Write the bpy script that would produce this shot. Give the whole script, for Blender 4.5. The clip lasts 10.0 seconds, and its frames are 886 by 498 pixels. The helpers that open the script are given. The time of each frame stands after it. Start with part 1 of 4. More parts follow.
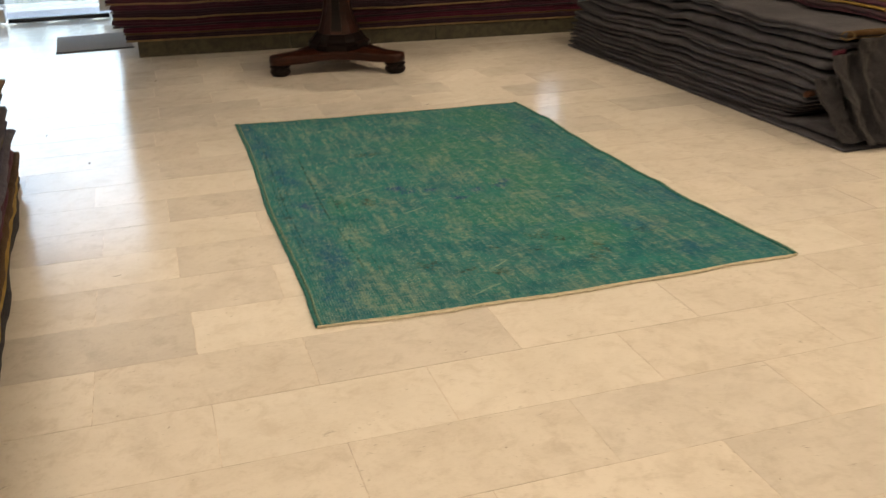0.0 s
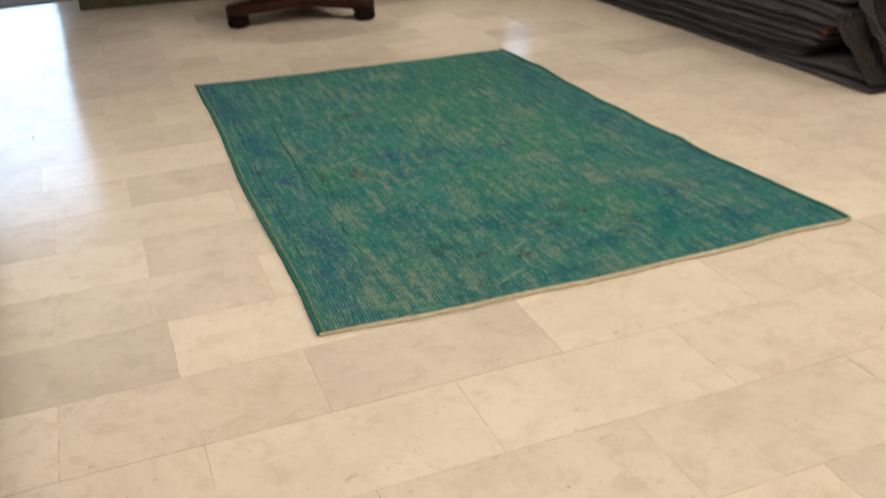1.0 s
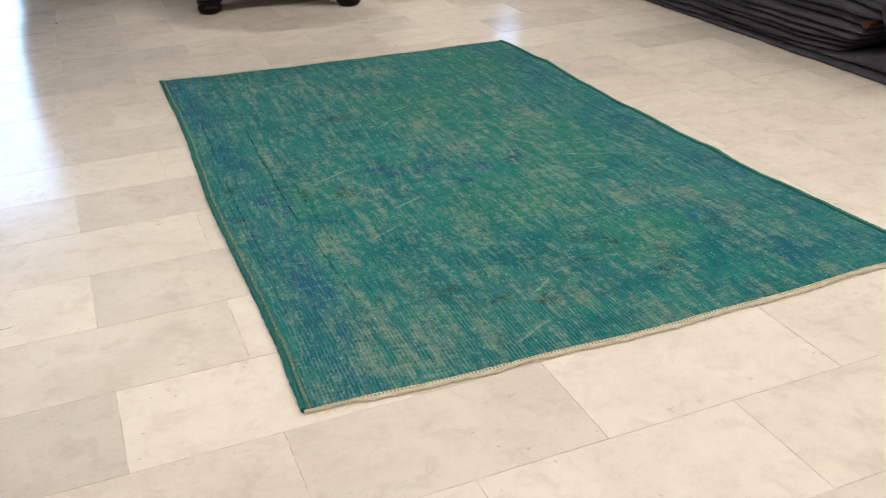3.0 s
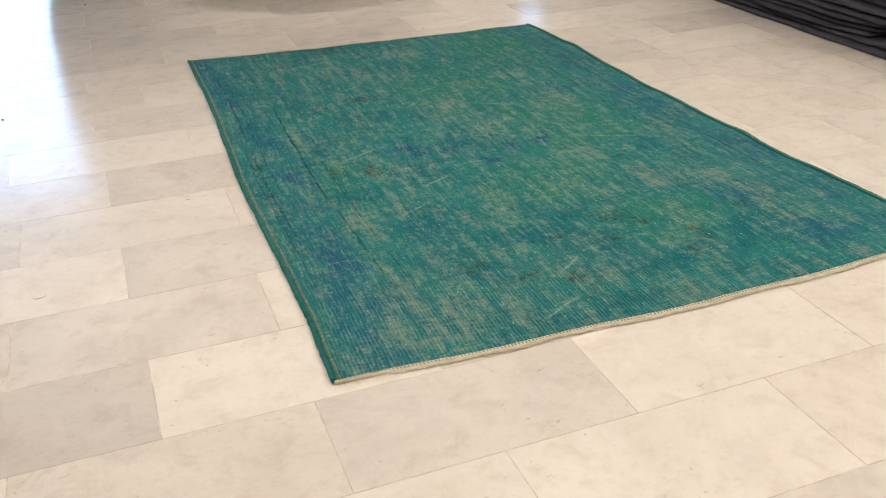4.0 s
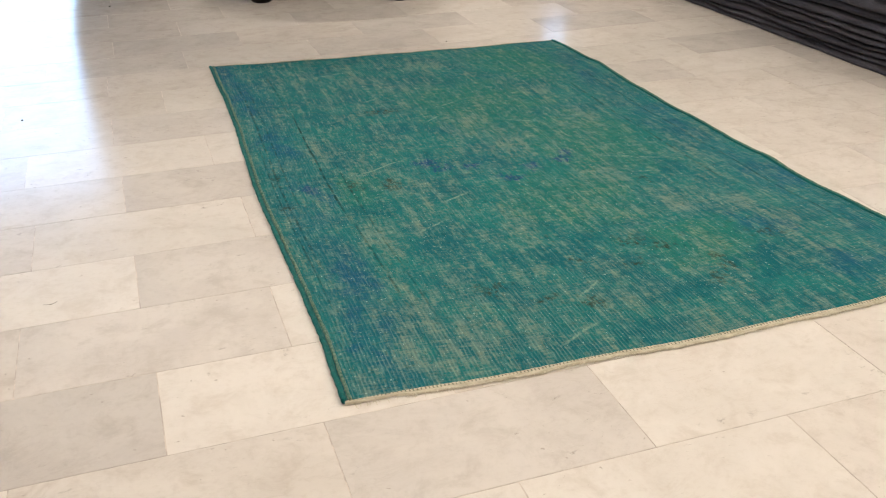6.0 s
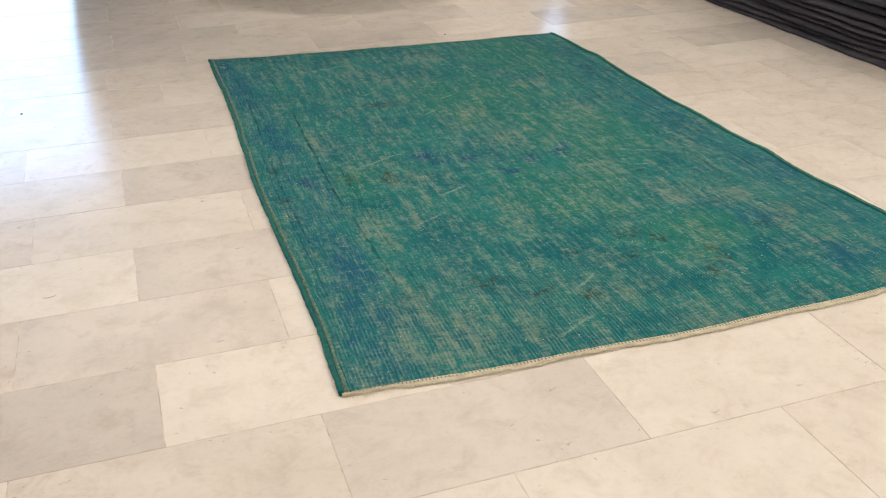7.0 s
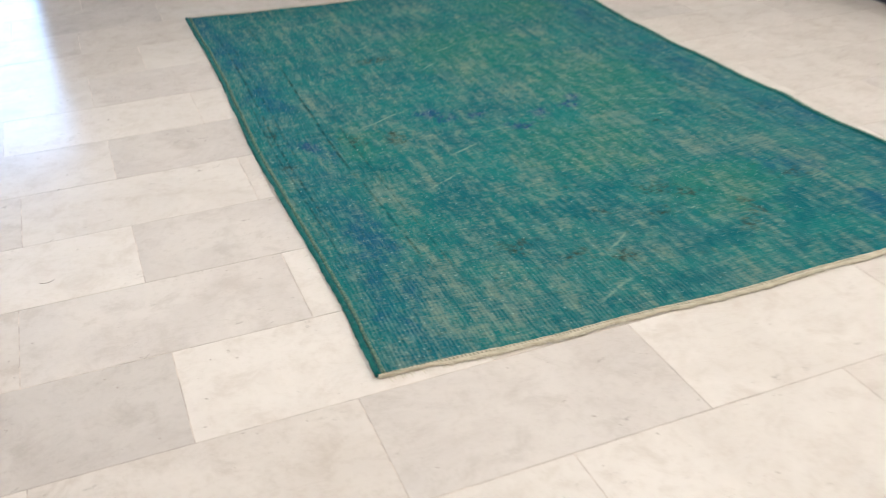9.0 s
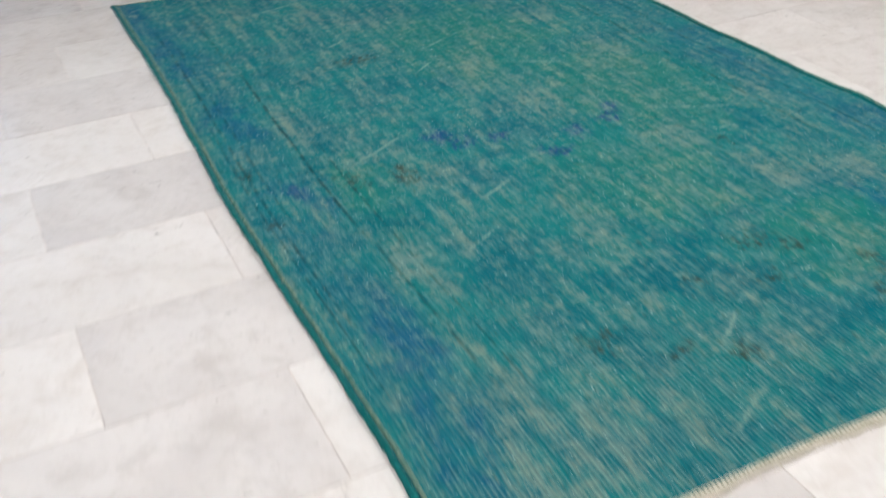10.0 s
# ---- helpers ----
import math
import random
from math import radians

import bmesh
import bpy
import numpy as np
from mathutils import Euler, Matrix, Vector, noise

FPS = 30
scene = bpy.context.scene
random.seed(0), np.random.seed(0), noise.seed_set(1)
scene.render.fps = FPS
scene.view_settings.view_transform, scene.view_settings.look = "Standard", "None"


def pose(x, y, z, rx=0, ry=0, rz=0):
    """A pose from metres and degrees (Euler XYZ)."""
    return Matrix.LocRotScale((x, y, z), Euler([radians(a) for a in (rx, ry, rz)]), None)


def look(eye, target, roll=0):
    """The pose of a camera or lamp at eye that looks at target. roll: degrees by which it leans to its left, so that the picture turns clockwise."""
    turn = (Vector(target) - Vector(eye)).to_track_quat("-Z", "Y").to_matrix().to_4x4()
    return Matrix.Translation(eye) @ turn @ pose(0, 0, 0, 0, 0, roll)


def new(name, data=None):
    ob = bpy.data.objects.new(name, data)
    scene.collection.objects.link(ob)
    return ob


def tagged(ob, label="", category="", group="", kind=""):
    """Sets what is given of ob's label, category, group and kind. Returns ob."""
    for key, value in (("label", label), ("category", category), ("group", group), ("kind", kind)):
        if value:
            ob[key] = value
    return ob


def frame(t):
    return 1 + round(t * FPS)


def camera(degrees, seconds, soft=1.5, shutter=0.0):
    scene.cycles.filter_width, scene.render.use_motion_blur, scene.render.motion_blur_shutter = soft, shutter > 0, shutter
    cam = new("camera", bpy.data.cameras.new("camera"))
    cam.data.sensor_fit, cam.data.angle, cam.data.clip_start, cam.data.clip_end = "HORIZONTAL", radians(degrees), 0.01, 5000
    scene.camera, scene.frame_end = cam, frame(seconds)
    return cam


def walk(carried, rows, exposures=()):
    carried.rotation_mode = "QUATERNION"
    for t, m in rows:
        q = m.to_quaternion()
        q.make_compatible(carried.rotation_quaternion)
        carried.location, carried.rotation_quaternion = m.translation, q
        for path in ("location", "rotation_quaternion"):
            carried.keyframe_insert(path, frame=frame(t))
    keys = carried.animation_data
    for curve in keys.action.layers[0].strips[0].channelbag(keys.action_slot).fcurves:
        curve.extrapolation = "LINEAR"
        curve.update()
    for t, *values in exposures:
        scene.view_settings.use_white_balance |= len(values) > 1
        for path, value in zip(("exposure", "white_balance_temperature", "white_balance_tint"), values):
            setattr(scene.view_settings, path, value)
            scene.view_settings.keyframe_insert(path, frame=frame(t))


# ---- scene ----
cam = camera(50.9, 10.0, soft=1.1, shutter=0.5)
PATH = [
    (0, (-0.326, -2.247, 1.322), (0.218, -0.479, 0.56), -1.5),
    (0.2, (-0.32, -2.161, 1.298), (0.2, -0.394, 0.518), -1.3),
    (0.5, (-0.318, -2.014, 1.283), (0.195, -0.246, 0.501), -1.7),
    (0.8, (-0.345, -1.837, 1.28), (0.231, -0.097, 0.479), -2.3),
    (1, (-0.347, -1.766, 1.28), (0.263, -0.078, 0.399), -2.8),
    (1.2, (-0.334, -1.68, 1.238), (0.277, -0.011, 0.319), -2.9),
    (1.5, (-0.272, -1.54, 1.204), (0.353, 0.127, 0.292), -2.6),
    (1.8, (-0.216, -1.364, 1.198), (0.382, 0.317, 0.295), -2.7),
    (2, (-0.215, -1.328, 1.244), (0.373, 0.344, 0.316), -2.7),
    (3.3, (-0.252, -1.268, 1.21), (0.4, 0.382, 0.288), -2.1),
    (3.5, (-0.26, -1.278, 1.201), (0.358, 0.385, 0.278), -2.6),
    (4, (-0.276, -1.282, 1.192), (0.328, 0.378, 0.253), -2.0),
    (4.5, (-0.275, -1.274, 1.19), (0.329, 0.39, 0.26), -2.1),
    (5, (-0.272, -1.255, 1.195), (0.333, 0.404, 0.256), -1.5),
    (5.5, (-0.261, -1.24, 1.199), (0.33, 0.428, 0.265), -1.1),
    (5.7, (-0.264, -1.23, 1.191), (0.313, 0.45, 0.274), -0.5),
    (7, (-0.257, -1.244, 1.198), (0.315, 0.43, 0.264), -0.6),
    (7.5, (-0.258, -1.254, 1.201), (0.356, 0.415, 0.286), -1.1),
    (8, (-0.267, -1.27, 1.2), (0.378, 0.388, 0.285), -1.5),
    (8.5, (-0.327, -1.229, 1.189), (0.321, 0.418, 0.257), -1.5),
    (8.7, (-0.343, -1.19, 1.185), (0.308, 0.437, 0.222), -1.6),
    (9, (-0.344, -1.066, 1.163), (0.276, 0.535, 0.139), -1.8),
    (9.3, (-0.293, -0.844, 1.163), (0.307, 0.705, 0.049), -1.5),
    (9.5, (-0.295, -0.737, 1.123), (0.324, 0.79, -0.01), -1.6),
    (9.8, (-0.293, -0.553, 1.112), (0.363, 0.958, -0.022), -2.5),
    (10, (-0.319, -0.366, 1.125), (0.417, 1.108, -0.009), -1.4),
]
EXPOSURES = [
    (0.0, 2.3, 7900, 13), (0.6, 2.32, 8350, 13), (0.8, 2.32, 7700, 12), (1.0, 2.38, 6900, 12), (2.0, 2.52, 6400, 11),
    (3.5, 2.67, 5830, 12), (4.0, 2.64, 6080, 13), (4.5, 2.64, 6100, 13), (5.5, 2.63, 6050, 13), (7.0, 2.59, 6080, 13), (7.5, 2.58, 6050, 13), (8.5, 2.67, 5650, 12), (9.0, 2.72, 5550, 12), (10.0, 2.8, 5150, 12),
]
walk(cam, [(t, look(eye, target, roll)) for t, eye, target, roll in PATH], EXPOSURES)

# ---- world, sun and lamps ----
world = bpy.data.worlds.new("daylight")
scene.world = world
world.use_nodes = True
wn = world.node_tree.nodes
sky = wn.new("ShaderNodeTexSky")
sky.sky_type, sky.sun_disc = "NISHITA", False
sky.sun_elevation, sky.sun_rotation = radians(50), radians(192)
world.node_tree.links.new(sky.outputs["Color"], wn["Background"].inputs["Color"])
wn["Background"].inputs["Strength"].default_value = 0.15

sun_data = bpy.data.lights.new("sun", "SUN")
sun_data.energy, sun_data.angle, sun_data.color = 4.0, radians(0.5), (1.0, 0.95, 0.88)
sun = new("sun", sun_data)
sun.matrix_world = look((0, 0, 0), (0.134, 0.629, -0.766))

# the sky's light through the glazed door
door_light = bpy.data.lights.new("door_daylight", "AREA")
door_light.shape, door_light.size, door_light.size_y = "RECTANGLE", 1.85, 2.4
door_light.energy, door_light.color = 2.4, (0.55, 0.78, 1.0)
new("door_daylight", door_light).matrix_world = look((-1.58, 8.02, 1.28), (-1.58, 0.0, 1.0))

LAMP_POWER = 5.3
LAMP_COLOR = (1.0, 0.865, 0.69)
LAMP_SPOTS = [(1.3, -2.6), (3.9, -2.6), (-1.4, -1.6), (-1.4, 1.6), (1.5, 1.3), (4.3, 1.3)]
# unseen spots added to brighten the far floor and cast the table's shadow
ADDED_SPOTS = [((3.2, 2.4), (2.2, 4.4), 70.0, 22.0), ((1.95, 6.3), (1.25, 4.0), 50.0, 30.0), ((0.80, 4.15), (0.90, 4.13), 55.0, 17.0)]
ROOM_X0, ROOM_X1, ROOM_Y0, ROOM_Y1, ROOM_H = -2.7, 5.6, -5.0, 8.0, 2.9


# ---- materials ----
class Nodes:
    """A node material written line by line."""

    def __init__(self, name, rough=0.6, metal=0.0, spec=0.5):
        self.mat = bpy.data.materials.new(name)
        self.mat.use_nodes = True
        self.nt = self.mat.node_tree
        self.bsdf = self.nt.nodes["Principled BSDF"]
        self.bsdf.inputs["Roughness"].default_value = rough
        self.bsdf.inputs["Metallic"].default_value = metal
        self.bsdf.inputs["Specular IOR Level"].default_value = spec

    def node(self, kind, **values):
        n = self.nt.nodes.new(kind)
        for k, v in values.items():
            self.put(n.inputs[k.replace("_", " ")], v)
        return n

    def put(self, socket, v):
        if isinstance(v, bpy.types.NodeSocket):
            self.nt.links.new(v, socket)
        else:
            socket.default_value = v

    def coord(self, which="Object"):
        return self.nt.nodes.new("ShaderNodeTexCoord").outputs[which]

    def scaled(self, vec, sx, sy, sz=1.0, shift=(0, 0, 0)):
        n = self.node("ShaderNodeMapping", Vector=vec)
        n.inputs["Scale"].default_value = (sx, sy, sz)
        n.inputs["Location"].default_value = shift
        return n.outputs[0]

    def noise(self, vec, scale, detail=4.0, rough=0.55, distort=0.0):
        return self.node("ShaderNodeTexNoise", Vector=vec, Scale=scale, Detail=detail, Roughness=rough, Distortion=distort).outputs["Fac"]

    def step(self, v, lo, hi):
        n = self.node("ShaderNodeMapRange", Value=v)
        n.interpolation_type = "SMOOTHSTEP"
        n.inputs["From Min"].default_value, n.inputs["From Max"].default_value = min(lo, hi), max(lo, hi)
        if lo > hi:
            n.inputs["To Min"].default_value, n.inputs["To Max"].default_value = 1.0, 0.0
        return n.outputs["Result"]

    def math(self, op, a, b=0.0, c=0.0):
        n = self.nt.nodes.new("ShaderNodeMath")
        n.operation = op
        for i, v in enumerate((a, b, c)):
            self.put(n.inputs[i], v)
        return n.outputs[0]

    def mix(self, fac, a, b, blend="MIX"):
        n = self.nt.nodes.new("ShaderNodeMix")
        n.data_type, n.blend_type = "RGBA", blend
        self.put(n.inputs[0], fac)
        self.put(n.inputs[6], (*a, 1) if isinstance(a, tuple) else a)
        self.put(n.inputs[7], (*b, 1) if isinstance(b, tuple) else b)
        return n.outputs[2]

    def split(self, vec):
        return self.node("ShaderNodeSeparateXYZ", Vector=vec).outputs

    def color(self, v):
        self.put(self.bsdf.inputs["Base Color"], (*v, 1) if isinstance(v, tuple) else v)

    def bump(self, height, strength=0.3, distance=0.01):
        n = self.node("ShaderNodeBump", Height=height, Strength=strength, Distance=distance)
        self.nt.links.new(n.outputs[0], self.bsdf.inputs["Normal"])

    def rough(self, v):
        self.put(self.bsdf.inputs["Roughness"], v)


def marble(name, light, dark, vein):
    """Honed marble: cloudy tone, faint veins, small pits; each slab with its own cut."""
    m = Nodes(name, 0.2, spec=0.5)
    info = m.nt.nodes.new("ShaderNodeObjectInfo")
    p = m.node("ShaderNodeVectorMath", Vector=m.coord("Object"))
    p.operation = "ADD"
    shift = m.node("ShaderNodeCombineXYZ", X=m.math("MULTIPLY", info.outputs["Random"], 37.0), Y=m.math("MULTIPLY", info.outputs["Random"], 91.0))
    m.put(p.inputs[1], shift.outputs[0])
    p = p.outputs[0]
    cloud = m.noise(p, 3.2, 7, 0.68, 0.7)
    blot = m.noise(p, 11, 7, 0.72, 0.4)
    fine = m.noise(p, 48, 6, 0.7)
    col = m.mix(m.step(cloud, 0.36, 0.66), light, dark)
    col = m.mix(m.math("MULTIPLY", m.step(blot, 0.46, 0.72), 0.62), col, vein)
    col = m.mix(m.math("MULTIPLY", m.step(fine, 0.48, 0.74), 0.32), col, vein)
    veins = m.noise(m.scaled(p, 1.0, 2.2), 4.5, 8, 0.65, 1.6)
    line = m.math("SUBTRACT", 1.0, m.step(m.math("ABSOLUTE", m.math("SUBTRACT", veins, 0.5)), 0.0, 0.022))
    col = m.mix(m.math("MULTIPLY", line, m.math("MULTIPLY", m.step(cloud, 0.45, 0.7), 0.35)), col, vein)
    pits = m.step(m.noise(p, 60, 3, 0.5), 0.66, 0.74)
    pits = m.math("MULTIPLY", pits, m.step(m.noise(p, 5, 2), 0.5, 0.62))
    col = m.mix(m.math("MULTIPLY", pits, 0.55), col, (0.30, 0.26, 0.21))
    scuff = m.math("MULTIPLY", m.step(m.noise(m.scaled(p, 1.0, 1.6), 26, 5, 0.7, 0.6), 0.60, 0.72), m.step(m.noise(p, 4, 3, 0.6), 0.46, 0.62))
    col = m.mix(m.math("MULTIPLY", scuff, 0.75), col, (0.34, 0.31, 0.275))
    tone = m.math("ADD", 0.955, m.math("MULTIPLY", info.outputs["Random"], 0.08))
    hsv = m.node("ShaderNodeHueSaturation", Color=col, Value=tone)
    m.color(hsv.outputs[0])
    m.rough(m.math("ADD", 0.10, m.math("MULTIPLY", m.noise(p, 7, 5, 0.6), 0.14)))
    m.bump(m.math("SUBTRACT", m.math("MULTIPLY", m.noise(p, 14, 4), 0.25), pits), 0.10, 0.002)
    return m.mat


MARBLE_CREAM = marble("cream_marble", (0.71, 0.665, 0.61), (0.645, 0.60, 0.545), (0.52, 0.465, 0.405))
MARBLE_WHITE = marble("pale_marble", (0.745, 0.705, 0.65), (0.69, 0.65, 0.595), (0.58, 0.525, 0.46))
MARBLE_GREY = marble("grey_marble", (0.675, 0.635, 0.588), (0.612, 0.572, 0.53), (0.50, 0.458, 0.41))
MARBLE_SMOKE = marble("smoke_grey_marble", (0.585, 0.55, 0.51), (0.52, 0.485, 0.45), (0.43, 0.395, 0.355))


def plain(name, col, rough=0.6, metal=0.0, grain=30.0, amount=0.25, bump=0.1, spec=0.5):
    """A surface of one colour with fine grain and broad wear."""
    m = Nodes(name, rough, metal, spec)
    p = m.coord("Object")
    dark = tuple(c * (1 - amount) for c in col)
    lit = tuple(min(1.0, c * (1 + 0.5 * amount)) for c in col)
    c = m.mix(m.step(m.noise(p, grain, 5, 0.6), 0.3, 0.7), dark, lit)
    c = m.mix(m.math("MULTIPLY", m.step(m.noise(p, 2.3, 4), 0.45, 0.75), 0.4), c, dark)
    m.color(c)
    m.rough(m.math("ADD", rough - 0.06, m.math("MULTIPLY", m.noise(p, 6, 4), 0.12)))
    if bump:
        m.bump(m.noise(p, grain, 5), bump, 0.004)
    return m.mat


GROUT = plain("grout", (0.56, 0.495, 0.43), 0.4, grain=18, amount=0.35, bump=0.0)
PLASTER = plain("white_plaster", (0.72, 0.68, 0.62), 0.8, grain=25, amount=0.08)
CEILING_PAINT = plain("ceiling_paint", (0.80, 0.78, 0.74), 0.85, grain=25, amount=0.05)
DARK_METAL = plain("dark_bronze_metal", (0.03, 0.032, 0.036), 0.35, 0.6, grain=40)
STEEL = plain("brushed_steel", (0.55, 0.56, 0.55), 0.35, 0.9, grain=80, amount=0.12)
MAT_GREY = plain("grey_doormat_fibre", (0.27, 0.245, 0.235), 0.9, grain=90, amount=0.25, bump=0.5, spec=0.2)
RUBBER = plain("black_rubber", (0.015, 0.015, 0.016), 0.7, grain=60)
PAVING = plain("pale_paving", (0.74, 0.74, 0.72), 0.75, grain=12, amount=0.12)
SOIL = plain("soil", (0.10, 0.07, 0.045), 0.95, grain=30, amount=0.5, bump=0.8)
PLINTH = plain("dark_olive_board", (0.045, 0.040, 0.022), 0.7, grain=20, amount=0.5)
LEAF = plain("leaf_green", (0.07, 0.10, 0.03), 0.6, grain=30, amount=0.4)
LEAF_DRY = plain("dry_leaf", (0.30, 0.24, 0.11), 0.8, grain=30, amount=0.4)


def glow(name, col, strength):
    m = Nodes(name, 0.5)
    m.color(col)
    m.put(m.bsdf.inputs["Emission Color"], (*col, 1))
    m.put(m.bsdf.inputs["Emission Strength"], strength)
    return m.mat


def clear_glass(name):
    m = Nodes(name, 0.02)
    m.put(m.bsdf.inputs["Transmission Weight"], 1.0)
    m.put(m.bsdf.inputs["IOR"], 1.02)
    m.color((0.95, 0.98, 0.98))
    return m.mat


GLASS = clear_glass("shop_glass")
DIFFUSER = glow("lit_diffuser", (1.0, 0.9, 0.75), 0.8)


def wool(name, col, other, mottle=7.0):
    """Felted or woven wool: two-tone mottling, fibre relief, slight lint."""
    m = Nodes(name, 0.95, spec=0.15)
    p = m.coord("Object")
    c = m.mix(m.step(m.noise(p, mottle, 6, 0.65), 0.35, 0.7), col, other)
    c = m.mix(m.math("MULTIPLY", m.step(m.noise(p, 140, 3), 0.5, 0.8), 0.5), c, tuple(min(1, v * 1.9 + 0.01) for v in other))
    m.color(c)
    m.put(m.bsdf.inputs["Sheen Weight"], 0.06)
    m.bump(m.math("ADD", m.noise(p, 120, 4), m.math("MULTIPLY", m.noise(p, 16, 6, 0.65), 3.0)), 0.55, 0.006)
    return m.mat


WOOL_GREY = wool("charcoal_wool", (0.037, 0.037, 0.047), (0.058, 0.058, 0.073))
WOOL_DARK = wool("dark_brown_and_shaded_wool", (0.025, 0.024, 0.028), (0.038, 0.036, 0.042))
WOOL_BROWN = wool("tobacco_wool", (0.055, 0.030, 0.013), (0.085, 0.046, 0.020))
WOOL_GOLD = wool("ochre_wool", (0.22, 0.14, 0.030), (0.29, 0.19, 0.055))
WOOL_TAN = wool("tan_wool", (0.165, 0.110, 0.052), (0.225, 0.155, 0.080))
WOOL_PLUM = wool("plum_wool", (0.034, 0.010, 0.020), (0.055, 0.014, 0.027))
WOOL_RED = wool("madder_wool", (0.050, 0.008, 0.020), (0.074, 0.011, 0.027))
WOOL_NAVY = wool("navy_wool", (0.025, 0.025, 0.050), (0.05, 0.045, 0.075))
WOOL_OLIVE = wool("olive_wool", (0.055, 0.048, 0.022), (0.085, 0.075, 0.035))
WOOL_AUBERGINE = wool("aubergine_wool", (0.020, 0.010, 0.016), (0.034, 0.015, 0.024))
WOOL_CREAM = wool("cream_cotton", (0.50, 0.46, 0.36), (0.60, 0.56, 0.46))
WOOL_BLACK = wool("blackish_wool", (0.016, 0.015, 0.018), (0.026, 0.025, 0.029))
WOOL_RUST = wool("rust_wool", (0.050, 0.018, 0.010), (0.08, 0.03, 0.016))
WOOL_HEM = wool("hem_stitching", (0.085, 0.055, 0.024), (0.13, 0.085, 0.04))
WOOL_BLUE = wool("pale_blue_wool", (0.16, 0.20, 0.24), (0.22, 0.27, 0.31))
WOOL_SLATE = wool("slate_wool", (0.055, 0.052, 0.075), (0.095, 0.09, 0.115))
WOOL_CORAL = wool("coral_wool", (0.24, 0.045, 0.030), (0.32, 0.075, 0.050))


def walnut(name, col, dark, spec=0.2):
    """Polished dark wood with drawn-out grain."""
    m = Nodes(name, 0.28, spec=spec)
    p = m.coord("Object")
    g = m.noise(m.scaled(p, 3.0, 3.0, 30.0), 3.0, 6, 0.6, 1.2)
    c = m.mix(m.step(g, 0.35, 0.68), dark, col)
    c = m.mix(m.math("MULTIPLY", m.step(m.noise(p, 5, 4), 0.5, 0.75), 0.5), c, dark)
    m.color(c)
    m.rough(m.math("ADD", 0.24, m.math("MULTIPLY", m.noise(p, 9, 4), 0.2)))
    m.bump(g, 0.05, 0.002)
    return m.mat


WOOD_RED = walnut("polished_mahogany", (0.034, 0.008, 0.004), (0.014, 0.0035, 0.002))
WOOD_DARK = walnut("ebonised_wood", (0.010, 0.006, 0.006), (0.005, 0.003, 0.003), 0.08)

